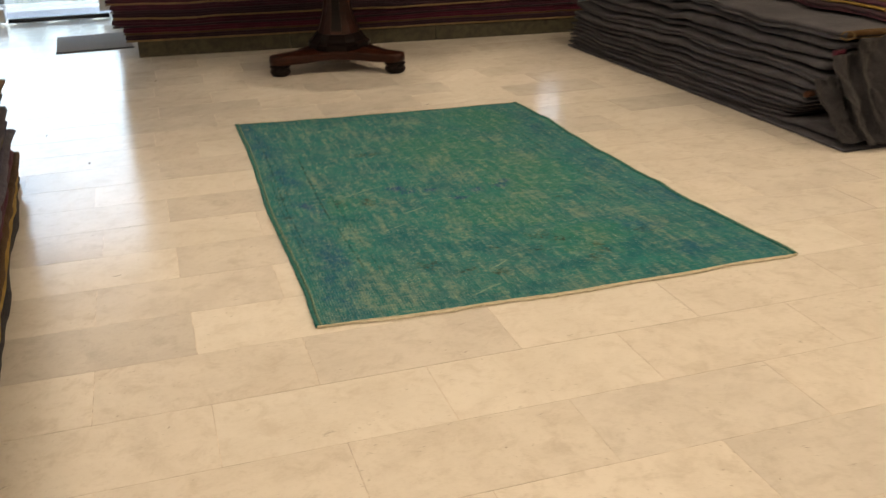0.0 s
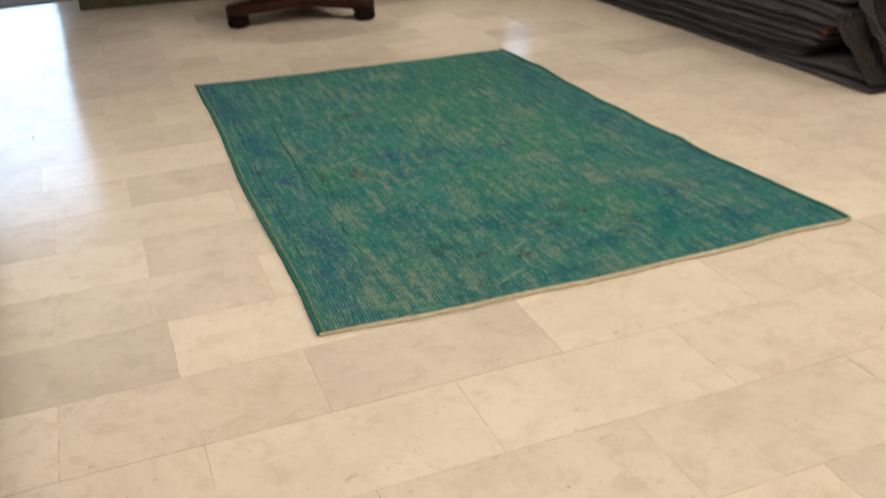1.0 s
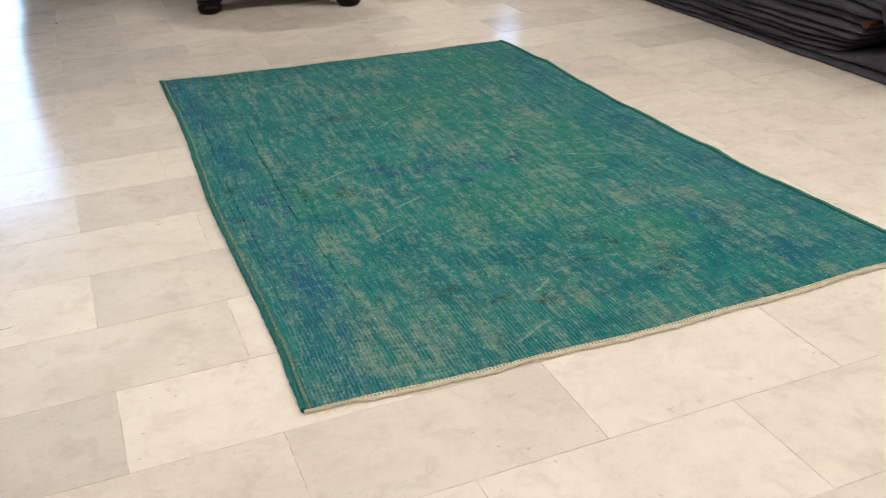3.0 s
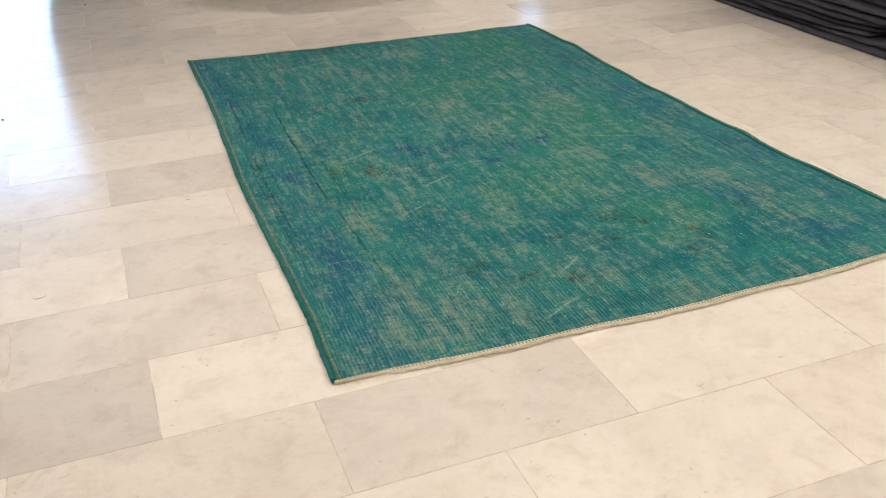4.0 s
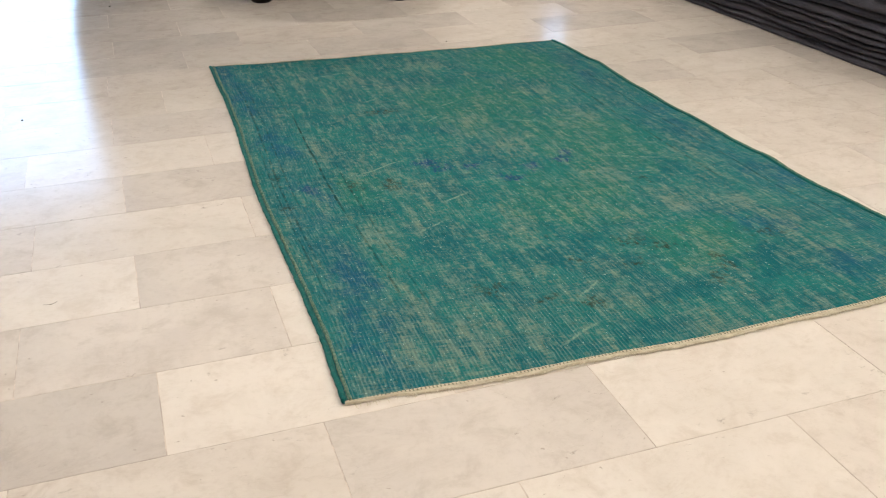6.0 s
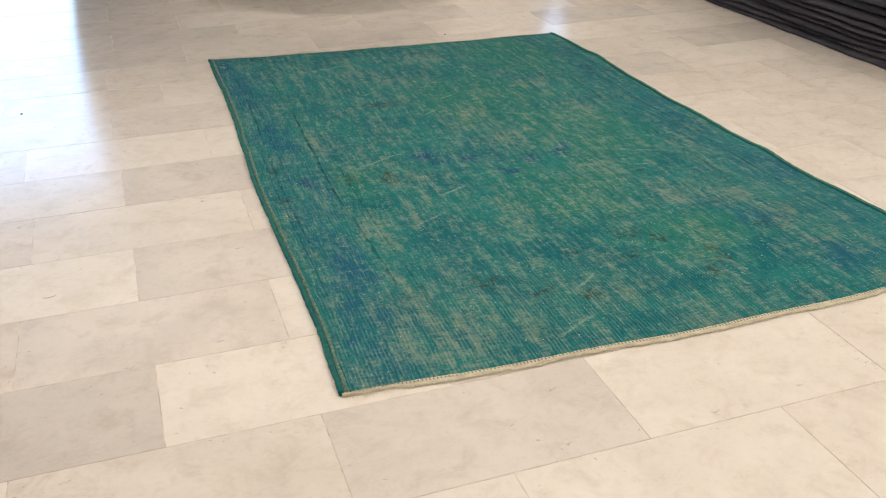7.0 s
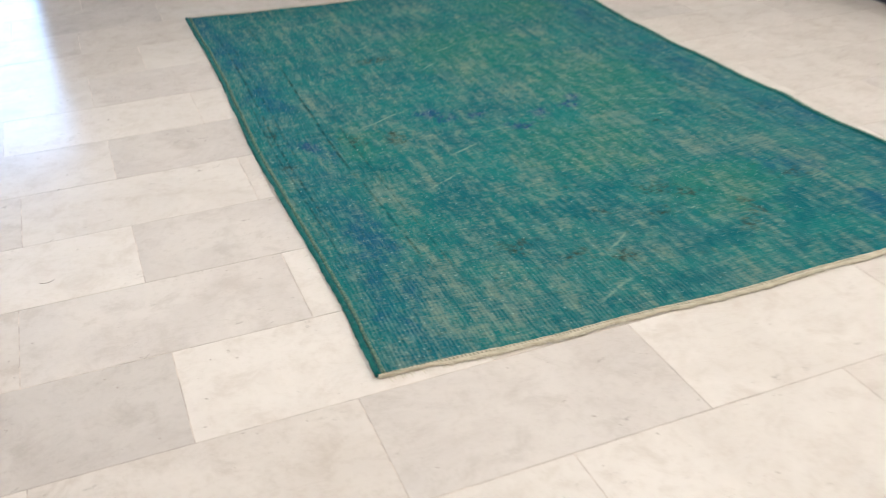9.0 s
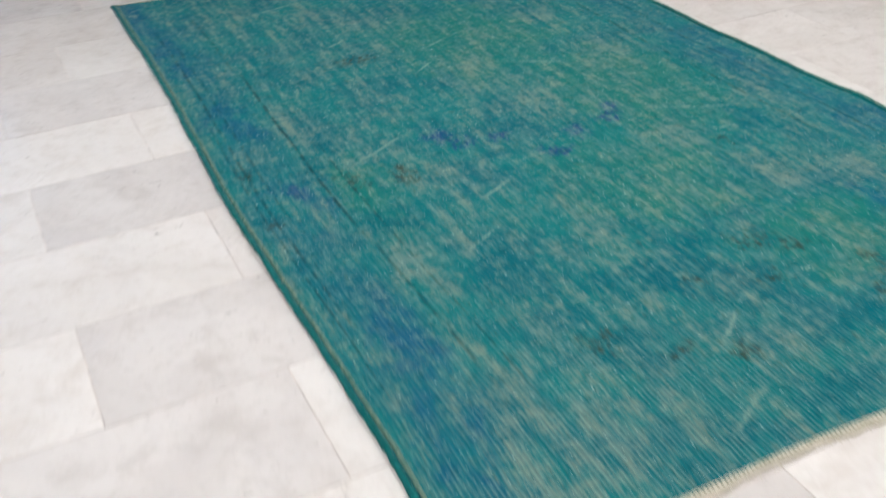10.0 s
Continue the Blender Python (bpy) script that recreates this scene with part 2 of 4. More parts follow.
def rug_pile():
    """Over-dyed worn wool pile. UV is in metres: u across the rug, v along it."""
    m = Nodes("overdyed_teal_pile", 0.92, spec=0.12)
    uv = m.coord("UV")
    u, v, _ = m.split(uv)
    mul, add, sub = (lambda a, b: m.math("MULTIPLY", a, b)), (lambda a, b: m.math("ADD", a, b)), (lambda a, b: m.math("SUBTRACT", a, b))

    def shifted(by, su, sv, scale, detail, rough, distort=0.0):
        return m.noise(m.scaled(uv, su, sv, 1, by), scale, detail, rough, distort)

    def field(name):
        n = m.nt.nodes.new("ShaderNodeAttribute")
        n.attribute_name = name
        return *m.split(n.outputs["Vector"]), n.outputs["Alpha"]

    greens, blues, pools, ink = field("dye")
    worn_at, brown_at, creases, blue_right = field("wear")

    wob = mul(sub(m.noise(uv, 6, 3), 0.5), 0.05)
    mottle = m.noise(m.scaled(uv, 1.5, 1.0), 9, 6, 0.72)
    # dye: teal towards the edges, green in the field
    side = m.math("MINIMUM", u, sub(1.70, u))
    green = m.mix(m.step(mottle, 0.35, 0.65), (0.012, 0.146, 0.138), (0.017, 0.160, 0.134))
    teal = m.mix(m.step(m.noise(uv, 5.5, 5, 0.65), 0.35, 0.65), (0.010, 0.122, 0.146), (0.013, 0.162, 0.160))
    col = m.mix(m.step(add(mul(greens, 0.62), mul(mottle, 0.5)), 0.34, 0.88), teal, green)
    # deep blue: along the border band, round the medallion, towards the near end
    patch = m.step(shifted((0, 0, 0), 6.0, 3.6, 1.7, 6, 0.7), 0.36, 0.60)
    band = mul(m.step(side, 0.025, 0.07), m.step(side, 0.24, 0.14))
    deep = mul(m.math("MAXIMUM", mul(blues, 1.0), m.math("MAXIMUM", mul(blue_right, 0.75), mul(band, 0.38))), add(0.30, mul(patch, 0.70)))
    col = m.mix(mul(deep, 0.80), col, (0.010, 0.088, 0.172))
    col = m.mix(mul(pools, 0.75), col, (0.006, 0.112, 0.138))
    ink = mul(ink, m.step(m.noise(uv, 38, 4, 0.7), 0.30, 0.50))
    col = m.mix(mul(ink, 0.95), col, (0.013, 0.062, 0.165))

    # worn places: patches where the pile is rubbed down to the weave
    block = shifted((5, 2, 0), 38.0, 12.0, 1.0, 5, 0.70, 0.1)
    along = shifted((1, 6, 0), 33.0, 3.6, 1.0, 6, 0.70, 0.05)
    across = shifted((8, 3, 0), 4.5, 34.0, 1.0, 6, 0.70, 0.1)
    area = shifted((9, 4, 0), 1, 1, 3.0, 4, 0.6)
    wear = add(add(mul(block, 0.34), mul(along, 0.60)), add(mul(across, 0.24), mul(area, 0.12)))
    wear = add(wear, mul(worn_at, 0.065))
    wear = sub(wear, add(mul(deep, 0.05), mul(pools, 0.05)))
    # the broken edge of each bare place follows single knots: short ticks along warp and weft
    tick_v = shifted((3, 3, 0), 115.0, 34.0, 1.0, 3, 0.7)
    tick_u = shifted((7, 1, 0), 30.0, 150.0, 1.0, 3, 0.7)
    knots = add(mul(sub(tick_v, 0.5), 0.42), mul(sub(tick_u, 0.5), 0.42))
    rubbed = m.step(wear, 0.62, 0.78)
    bare = m.step(add(wear, knots), 0.610, 0.815)
    worn = m.mix(m.step(mottle, 0.38, 0.62), (0.195, 0.282, 0.234), (0.290, 0.320, 0.222))
    col = m.mix(mul(bare, 0.58), col, worn)
    # darker pile left standing between
    stand = m.step(shifted((7, 3, 0), 60.0, 40.0, 1.0, 4, 0.72), 0.52, 0.70)
    col = m.mix(mul(stand, 0.52), col, (0.007, 0.066, 0.066))

    # bare warp threads in regular ribs, clearest at the near end and in the border
    warp = m.math("SINE", mul(add(u, mul(wob, 0.28)), 2 * math.pi / 0.0092))
    weft = m.math("SINE", mul(add(v, mul(wob, 0.30)), 2 * math.pi / 0.0080))
    low = m.step(v, 0.62, 0.12)
    zone = m.math("MAXIMUM", mul(low, m.step(u, 1.25, 0.7)), m.math("MAXIMUM", mul(m.step(side, 0.30, 0.20), 0.40), mul(rubbed, 0.70)))
    run = m.step(shifted((2, 9, 0), 95.0, 13.0, 1.0, 5, 0.75), 0.40, 0.64)
    ribs = mul(mul(m.step(warp, 0.25, 0.95), run), zone)
    col = m.mix(mul(ribs, 0.37), col, (0.250, 0.370, 0.310))
    groove = mul(mul(m.step(warp, -0.2, -0.9), zone), add(0.35, mul(run, 0.4)))
    col = m.mix(mul(groove, 0.30), col, (0.006, 0.062, 0.068))
    picks = mul(m.step(weft, 0.1, 0.9), m.step(shifted((4, 1, 0), 22.0, 70.0, 1.0, 5, 0.75), 0.50, 0.63))
    col = m.mix(mul(picks, mul(add(0.12, mul(rubbed, 0.36)), sub(1.0, mul(low, 0.65)))), col, (0.265, 0.310, 0.220))

    dashes = m.step(shifted((6, 5, 0), 105.0, 15.0, 1.0, 4, 0.68), 0.54, 0.66)
    col = m.mix(mul(dashes, 0.26), col, (0.24, 0.36, 0.30))
    # old dark dye: brown flecks in clusters
    grainy = m.step(m.noise(m.scaled(uv, 60.0, 48.0), 1.0, 4, 0.7), 0.40, 0.60)
    scatter = mul(m.step(shifted((3, 9, 0), 44.0, 34.0, 1.0, 4, 0.7), 0.60, 0.72), m.step(shifted((1, 4, 0), 6.5, 9.0, 1.0, 3, 0.6), 0.48, 0.62))
    brown = m.math("MAXIMUM", mul(brown_at, grainy), mul(scatter, 0.65))
    col = m.mix(mul(brown, 0.90), col, (0.032, 0.048, 0.030))
    # cut knots showing white
    knot = m.step(shifted((2, 2, 0), 130.0, 95.0, 1.0, 2, 0.6), 0.665, 0.71)
    col = m.mix(mul(knot, 0.65), col, (0.40, 0.52, 0.47))

    # guard lines of the border
    def line(at, width, lo, hi, amount, c):
        off = m.math("ABSOLUTE", sub(add(u, mul(wob, 0.18)), at))
        k = mul(m.step(off, width, width * 0.35), mul(m.step(v, lo, lo + 0.20), m.step(v, hi, hi - 0.20)))
        k = mul(k, m.step(shifted((at * 9, 0, 0), 8.0, 22.0, 1.0, 4, 0.6), 0.36, 0.58))
        return m.mix(mul(k, amount), c, (0.005, 0.032, 0.030))

    for at, width, lo, hi, amount in ((0.226, 0.0050, 0.80, 1.90, 0.80), (0.233, 0.005, 0.25, 0.95, 0.55), (0.215, 0.004, 1.75, 2.45, 0.5), (0.075, 0.005, 0.5, 2.3, 0.6), (0.105, 0.004, 0.9, 2.2, 0.45), (0.055, 0.004, 0.3, 1.6, 0.45), (0.285, 0.004, 0.2, 1.4, 0.45), (1.45, 0.006, 0.7, 2.0, 0.5), (1.58, 0.005, 0.3, 2.2, 0.45)):
        col = line(at, width, lo, hi, amount, col)

    # fold creases rubbed pale
    creases = mul(creases, m.step(m.noise(uv, 60, 3, 0.6), 0.34, 0.54))
    col = m.mix(mul(creases, 0.75), col, (0.28, 0.37, 0.28))
    m.color(col)
    relief = add(mul(warp, 0.35), mul(weft, 0.18))
    relief = add(relief, mul(m.noise(uv, 160, 4, 0.7), 1.4))
    relief = sub(relief, mul(bare, 0.5))
    m.bump(relief, 0.6, 0.003)
    return m.mat


def rug_end():
    """Flat-woven cream end band with a row of dark gaps between the knots."""
    m = Nodes("cream_end_weave", 0.95, spec=0.1)
    u, v, _ = m.split(m.coord("UV"))
    tick = m.math("SINE", m.math("MULTIPLY", u, 2 * math.pi / 0.0085))
    gap = m.math("MULTIPLY", m.step(tick, 0.1, 0.6), m.math("SUBTRACT", 1.0, m.step(m.math("ABSOLUTE", m.math("SUBTRACT", v, 0.68)), 0.14, 0.28)))
    gap = m.math("MULTIPLY", gap, m.step(m.noise(m.scaled(m.coord("UV"), 9.0, 0.2), 1.0, 4, 0.7), 0.30, 0.50))
    soil = m.noise(m.scaled(m.coord("UV"), 30.0, 3.0), 1.0, 5, 0.7)
    c = m.mix(m.step(soil, 0.35, 0.65), (0.42, 0.39, 0.29), (0.60, 0.56, 0.44))
    c = m.mix(m.math("MULTIPLY", gap, 0.7), c, (0.075, 0.105, 0.075))
    m.color(c)
    m.bump(m.math("SUBTRACT", m.noise(m.scaled(m.coord("UV"), 180.0, 8.0), 1.0, 4), gap), 0.6, 0.003)
    return m.mat


RUG_PILE, RUG_END = rug_pile(), rug_end()
RUG_CORD = wool("teal_selvedge_wool", (0.008, 0.105, 0.100), (0.012, 0.130, 0.120))
RUG_STITCH = wool("pale_stitching_wool", (0.035, 0.130, 0.105), (0.20, 0.25, 0.18), 130)


# ---- helpers for meshes ----
def part(name, bm, material, parent=None, label="", smooth=True):
    """Links a bmesh as one mesh object under a thing or a part."""
    bmesh.ops.recalc_face_normals(bm, faces=bm.faces)
    me = bpy.data.meshes.new(name)
    bm.to_mesh(me)
    bm.free()
    for f in me.polygons:
        f.use_smooth = smooth
    for one in (material if isinstance(material, (list, tuple)) else [material]):
        me.materials.append(one)
    ob = new(name, me)
    if parent:
        ob.parent = parent
    if label:
        ob["label"] = label
    return ob


def thing(name, at, label, category, group="", kind="", turn=0.0):
    ob = new(name)
    ob.empty_display_size = 0.1
    ob.matrix_world = pose(*at, 0, 0, turn)
    return tagged(ob, label, category, group, kind)


def box(bm, x0, x1, y0, y1, z0, z1, bevel=0.0):
    made = bmesh.ops.create_cube(bm, size=1.0)["verts"]
    for v in made:
        v.co = Vector((x0 + (v.co.x + 0.5) * (x1 - x0), y0 + (v.co.y + 0.5) * (y1 - y0), z0 + (v.co.z + 0.5) * (z1 - z0)))
    if bevel:
        edges = list({e for v in made for e in v.link_edges})
        bmesh.ops.bevel(bm, geom=edges, offset=bevel, segments=2, affect="EDGES", profile=0.6)
    return bm


def boxed(*a, bevel=0.0):
    return box(bmesh.new(), *a, bevel=bevel)


def lathe(profile, steps=32, lobes=0, depth=0.0):
    """A turned solid from (radius, height) pairs; lobes carve shallow gadroons."""
    bm = bmesh.new()
    rings = []
    for r, z in profile:
        ring = []
        for i in range(steps):
            a = 2 * math.pi * i / steps
            rr = r * (1 + depth * math.cos(lobes * a)) if lobes else r
            ring.append(bm.verts.new((rr * math.cos(a), rr * math.sin(a), z)))
        rings.append(ring)
    for lo, hi in zip(rings, rings[1:]):
        for i in range(steps):
            bm.faces.new((lo[i], lo[(i + 1) % steps], hi[(i + 1) % steps], hi[i]))
    bm.faces.new(rings[0][::-1])
    bm.faces.new(rings[-1])
    return bm


def tube(points, radius, sides=6, wobble=0.0, seed=0.0):
    """A cord along points."""
    bm = bmesh.new()
    rings = []
    pts = [Vector(p) for p in points]
    for i, p in enumerate(pts):
        d = (pts[min(i + 1, len(pts) - 1)] - pts[max(i - 1, 0)]).normalized()
        side = d.cross(Vector((0, 0, 1)))
        side = side.normalized() if side.length > 1e-4 else Vector((1, 0, 0))
        up = side.cross(d)
        r = radius * (1 + wobble * noise.noise(p * 90 + Vector((seed, 0, 0))))
        rings.append([bm.verts.new(p + r * (math.cos(a) * side + math.sin(a) * up)) for a in [2 * math.pi * k / sides for k in range(sides)]])
    for lo, hi in zip(rings, rings[1:]):
        for k in range(sides):
            bm.faces.new((lo[k], lo[(k + 1) % sides], hi[(k + 1) % sides], hi[k]))
    bm.faces.new(rings[0][::-1])
    bm.faces.new(rings[-1])
    return bm


def n1(*v):
    return noise.noise(Vector((v + (0.37, 0.71))[:3]))


# ---- the room ----
def wall(name, label, boxes, material):
    bm = bmesh.new()
    for b in boxes:
        box(bm, *b)
    return tagged(part(name, bm, material, smooth=False), label, "wall", kind="structure")


T = 0.2
DOOR_X0, DOOR_X1, GLASS_H = -2.55, -0.62, 2.6
WIN_X0, WIN_X1, WIN_Z0, WIN_Z1 = 4.10, 4.42, 1.36, 1.82
wall("wall_front", "plain pale plaster shop front wall with glazed openings", [
    (ROOM_X0, DOOR_X0, ROOM_Y1, ROOM_Y1 + T, 0, ROOM_H), (DOOR_X0, DOOR_X1, ROOM_Y1, ROOM_Y1 + T, GLASS_H, ROOM_H),
    (DOOR_X1, WIN_X0, ROOM_Y1, ROOM_Y1 + T, 0, ROOM_H), (WIN_X0, WIN_X1, ROOM_Y1, ROOM_Y1 + T, 0, WIN_Z0),
    (WIN_X0, WIN_X1, ROOM_Y1, ROOM_Y1 + T, WIN_Z1, ROOM_H), (WIN_X1, ROOM_X1, ROOM_Y1, ROOM_Y1 + T, 0, ROOM_H)], PLASTER)
wall("wall_left", "plain pale plaster side wall of the shop", [(ROOM_X0 - T, ROOM_X0, ROOM_Y0, ROOM_Y1 + T, 0, ROOM_H)], PLASTER)
wall("wall_right", "plain pale plaster side wall of the shop", [(ROOM_X1, ROOM_X1 + T, ROOM_Y0, ROOM_Y1 + T, 0, ROOM_H)], PLASTER)
wall("wall_rear", "plain pale plaster rear wall of the shop", [(ROOM_X0 - T, ROOM_X1 + T, ROOM_Y0 - T, ROOM_Y0, 0, ROOM_H)], PLASTER)
tagged(part("ceiling", boxed(ROOM_X0 - T, ROOM_X1 + T, ROOM_Y0 - T, ROOM_Y1 + T, ROOM_H, ROOM_H + 0.15), CEILING_PAINT, smooth=False), "plain white painted shop ceiling", "ceiling", kind="structure")
floor = tagged(part("floor", boxed(ROOM_X0 - T, ROOM_X1 + T, ROOM_Y0 - T, ROOM_Y1 + T, -0.12, -0.0006), GROUT, smooth=False), "polished cream marble tile floor laid in running bond", "floor", kind="structure")
tagged(part("ground", boxed(-60, 60, ROOM_Y1 + T, 160, -0.20, -0.03), PAVING, smooth=False), "pale sunlit paving outside the shop", "ground", kind="structure")


def ceiling_light(x, y):
    t = thing("ceiling_light", (x, y, ROOM_H), "flat white ceiling light panel with lit diffuser", "ceiling light", "ceiling lights")
    bm = bmesh.new()
    for a in ((-0.62, 0.62, -0.32, -0.28), (-0.62, 0.62, 0.28, 0.32), (-0.62, -0.58, -0.28, 0.28), (0.58, 0.62, -0.28, 0.28)):
        box(bm, *a, -0.045, 0.0)
    part("frame", bm, CEILING_PAINT, t, smooth=False)
    part("diffuser", boxed(-0.58, 0.58, -0.28, 0.28, -0.022, -0.012), DIFFUSER, t, "lit opal diffuser", smooth=False)
    data = bpy.data.lights.new("lamp", "AREA")
    data.shape, data.size, data.size_y, data.energy, data.color = "RECTANGLE", 1.1, 0.5, LAMP_POWER, LAMP_COLOR
    lamp = new("lamp", data)
    lamp.matrix_world = pose(x, y, ROOM_H - 0.05)


for spot in LAMP_SPOTS:
    ceiling_light(*spot)


def added_spotlight(at, aim, cone, power):
    """A small adjustable ceiling spotlight, unseen, added to light the far floor and table."""
    t = thing("spotlight", (*at, ROOM_H), "small black adjustable ceiling spotlight out of view, added to light the far floor", "spotlight", "shop spotlights")
    part("base", lathe([(0.045, -0.02), (0.05, -0.016), (0.05, 0.0)], 24), DARK_METAL, t)
    part("stem", lathe([(0.008, -0.10), (0.008, -0.018)], 12), DARK_METAL, t)
    head = part("head", lathe([(0.045, -0.09), (0.048, -0.085), (0.048, 0.03), (0.035, 0.05)], 24), DARK_METAL, t)
    turn = (Vector((*aim, 0)) - Vector((*at, ROOM_H - 0.13))).to_track_quat("-Z", "Y").to_matrix().to_4x4()
    head.matrix_local = Matrix.Translation((0, 0, -0.13)) @ turn
    data = bpy.data.lights.new("spot_lamp", "SPOT")
    data.energy, data.color, data.spot_size, data.spot_blend, data.shadow_soft_size = power, LAMP_COLOR, radians(cone), 1.0, 0.16
    lamp = new("spot_lamp", data)
    lamp.matrix_world = Matrix.Translation((*at, ROOM_H - 0.13)) @ turn @ pose(0, 0, -0.11)


for spot in ADDED_SPOTS:
    added_spotlight(*spot)

# ---- glazed front: door leaf, sidelight, window, doormat ----
def glazed_door():
    d = tagged(new("door_1"), "frameless glass shop door with dark bottom rail", "door", kind="structure")
    d.matrix_world = pose(-1.58, ROOM_Y1 - 0.24, 0)
    part("pane", boxed(0.0, 0.92, 0.0, 0.012, 0.054, 2.45), GLASS, d, smooth=False).visible_shadow = False
    part("bottom_rail", boxed(0.0, 0.93, -0.02, 0.032, 0.010, 0.052, bevel=0.004), DARK_METAL, d, "dark metal bottom rail")
    part("patch_fitting", boxed(0.85, 0.99, -0.03, 0.042, 0.075, 0.20, bevel=0.004), STEEL, d, "brushed steel corner fitting")
    part("hinge_fitting", boxed(-0.14, -0.02, -0.03, 0.042, 0.02, 0.15, bevel=0.004), STEEL, d, "brushed steel corner fitting")


glazed_door()
side = tagged(new("window_1"), "tall frameless glass sidelight beside the shop door", "window", kind="structure")
part("pane", boxed(DOOR_X0, -1.80, ROOM_Y1 + 0.05, ROOM_Y1 + 0.062, 0.02, GLASS_H), GLASS, side, smooth=False).visible_shadow = False
part("pane", boxed(-1.80, DOOR_X1, ROOM_Y1 + 0.05, ROOM_Y1 + 0.062, 2.47, GLASS_H), GLASS, side, smooth=False).visible_shadow = False
win = tagged(new("window_2"), "small daylit shop window in the front wall", "window", kind="structure")
part("pane", boxed(WIN_X0, WIN_X1, ROOM_Y1 + 0.08, ROOM_Y1 + 0.09, WIN_Z0, WIN_Z1), GLASS, win, smooth=False).visible_shadow = False
part("sill", boxed(WIN_X0 - 0.05, WIN_X1 + 0.05, ROOM_Y1 - 0.05, ROOM_Y1 - 0.003, WIN_Z0 - 0.04, WIN_Z0, bevel=0.005), PLASTER, win)

doormat = thing("doormat", (-0.695, 6.27, 0), "flat brownish grey fibre doormat with dark rubber edge on marble floor", "doormat", turn=3.0)
part("fibre", boxed(-0.36, 0.235, -0.40, 0.42, 0.002, 0.010, bevel=0.003), MAT_GREY, doormat)
part("edge", boxed(-0.365, 0.24, -0.416, -0.402, 0.001, 0.008, bevel=0.002), RUBBER, doormat, "black rubber edging")

# ---- the green rug ----
RUG_L = [(0.0, 0.052), (0.25, 0.058), (0.50, 0.060), (0.75, 0.056), (1.0, 0.052), (1.25, 0.058), (1.50, 0.066), (1.75, 0.076), (2.03, 0.080), (2.30, 0.078), (2.56, 0.081)]


def lerp_list(pairs, at):
    for (a, va), (b, vb) in zip(pairs, pairs[1:]):
        if at <= b:
            return va + (vb - va) * (at - a) / (b - a)
    return pairs[-1][1]


def rug_xy(a, b):
    """Place on the floor for a, b in 0..1 across and along the rug, which lies slightly askew."""
    left = 0.004 + lerp_list(RUG_L, 2.56 * b)
    right = 1.785 - 0.065 * b - 0.028 * math.sin(math.pi * min(1, b * 1.2)) + 0.004 * math.sin(17 * b) + 0.003 * math.sin(41 * b)
    x = left + (right - left) * a
    near = 0.343 - 0.034 * a - 0.018 * math.sin(math.pi * a) + 0.010 * math.exp(-((a - 0.84) / 0.12) ** 2) + 0.003 * math.sin(23 * a)
    far = 2.965 - 0.125 * a - 0.022 * math.sin(math.pi * a) + 0.004 * math.sin(31 * a)
    return x + 0.004 * n1(b * 9, 3.3), near + (far - near) * b


def rug_lift(a, b):
    """How far the pile stands off the marble: slack waves, more at the edges."""
    edge = min(a, 1 - a)
    lift = 0.0025 * max(0.0, n1(a * 3, b * 4, 1.0)) + 0.010 * max(0.0, n1(b * 13, 5.0)) * math.exp(-edge / 0.03)
    return lift


def spot(ru, rv, cu, cv, wu, wv, turn=0.0, lo=1.0, hi=0.25):
    """A soft oval patch on the rug: 1 inside, 0 outside."""
    du, dv = ru - cu, rv - cv
    p, q = du * math.cos(turn) + dv * math.sin(turn), dv * math.cos(turn) - du * math.sin(turn)
    f = np.clip((lo - np.sqrt((p / wu) ** 2 + (q / wv) ** 2)) / (lo - hi), 0, 1)
    return f * f * (3 - 2 * f)


def spots(ru, rv, places, lo=1.0, hi=0.25):
    total = np.zeros_like(ru)
    for p in places:
        total = np.maximum(total, spot(ru, rv, *p, lo=lo, hi=hi))
    return total


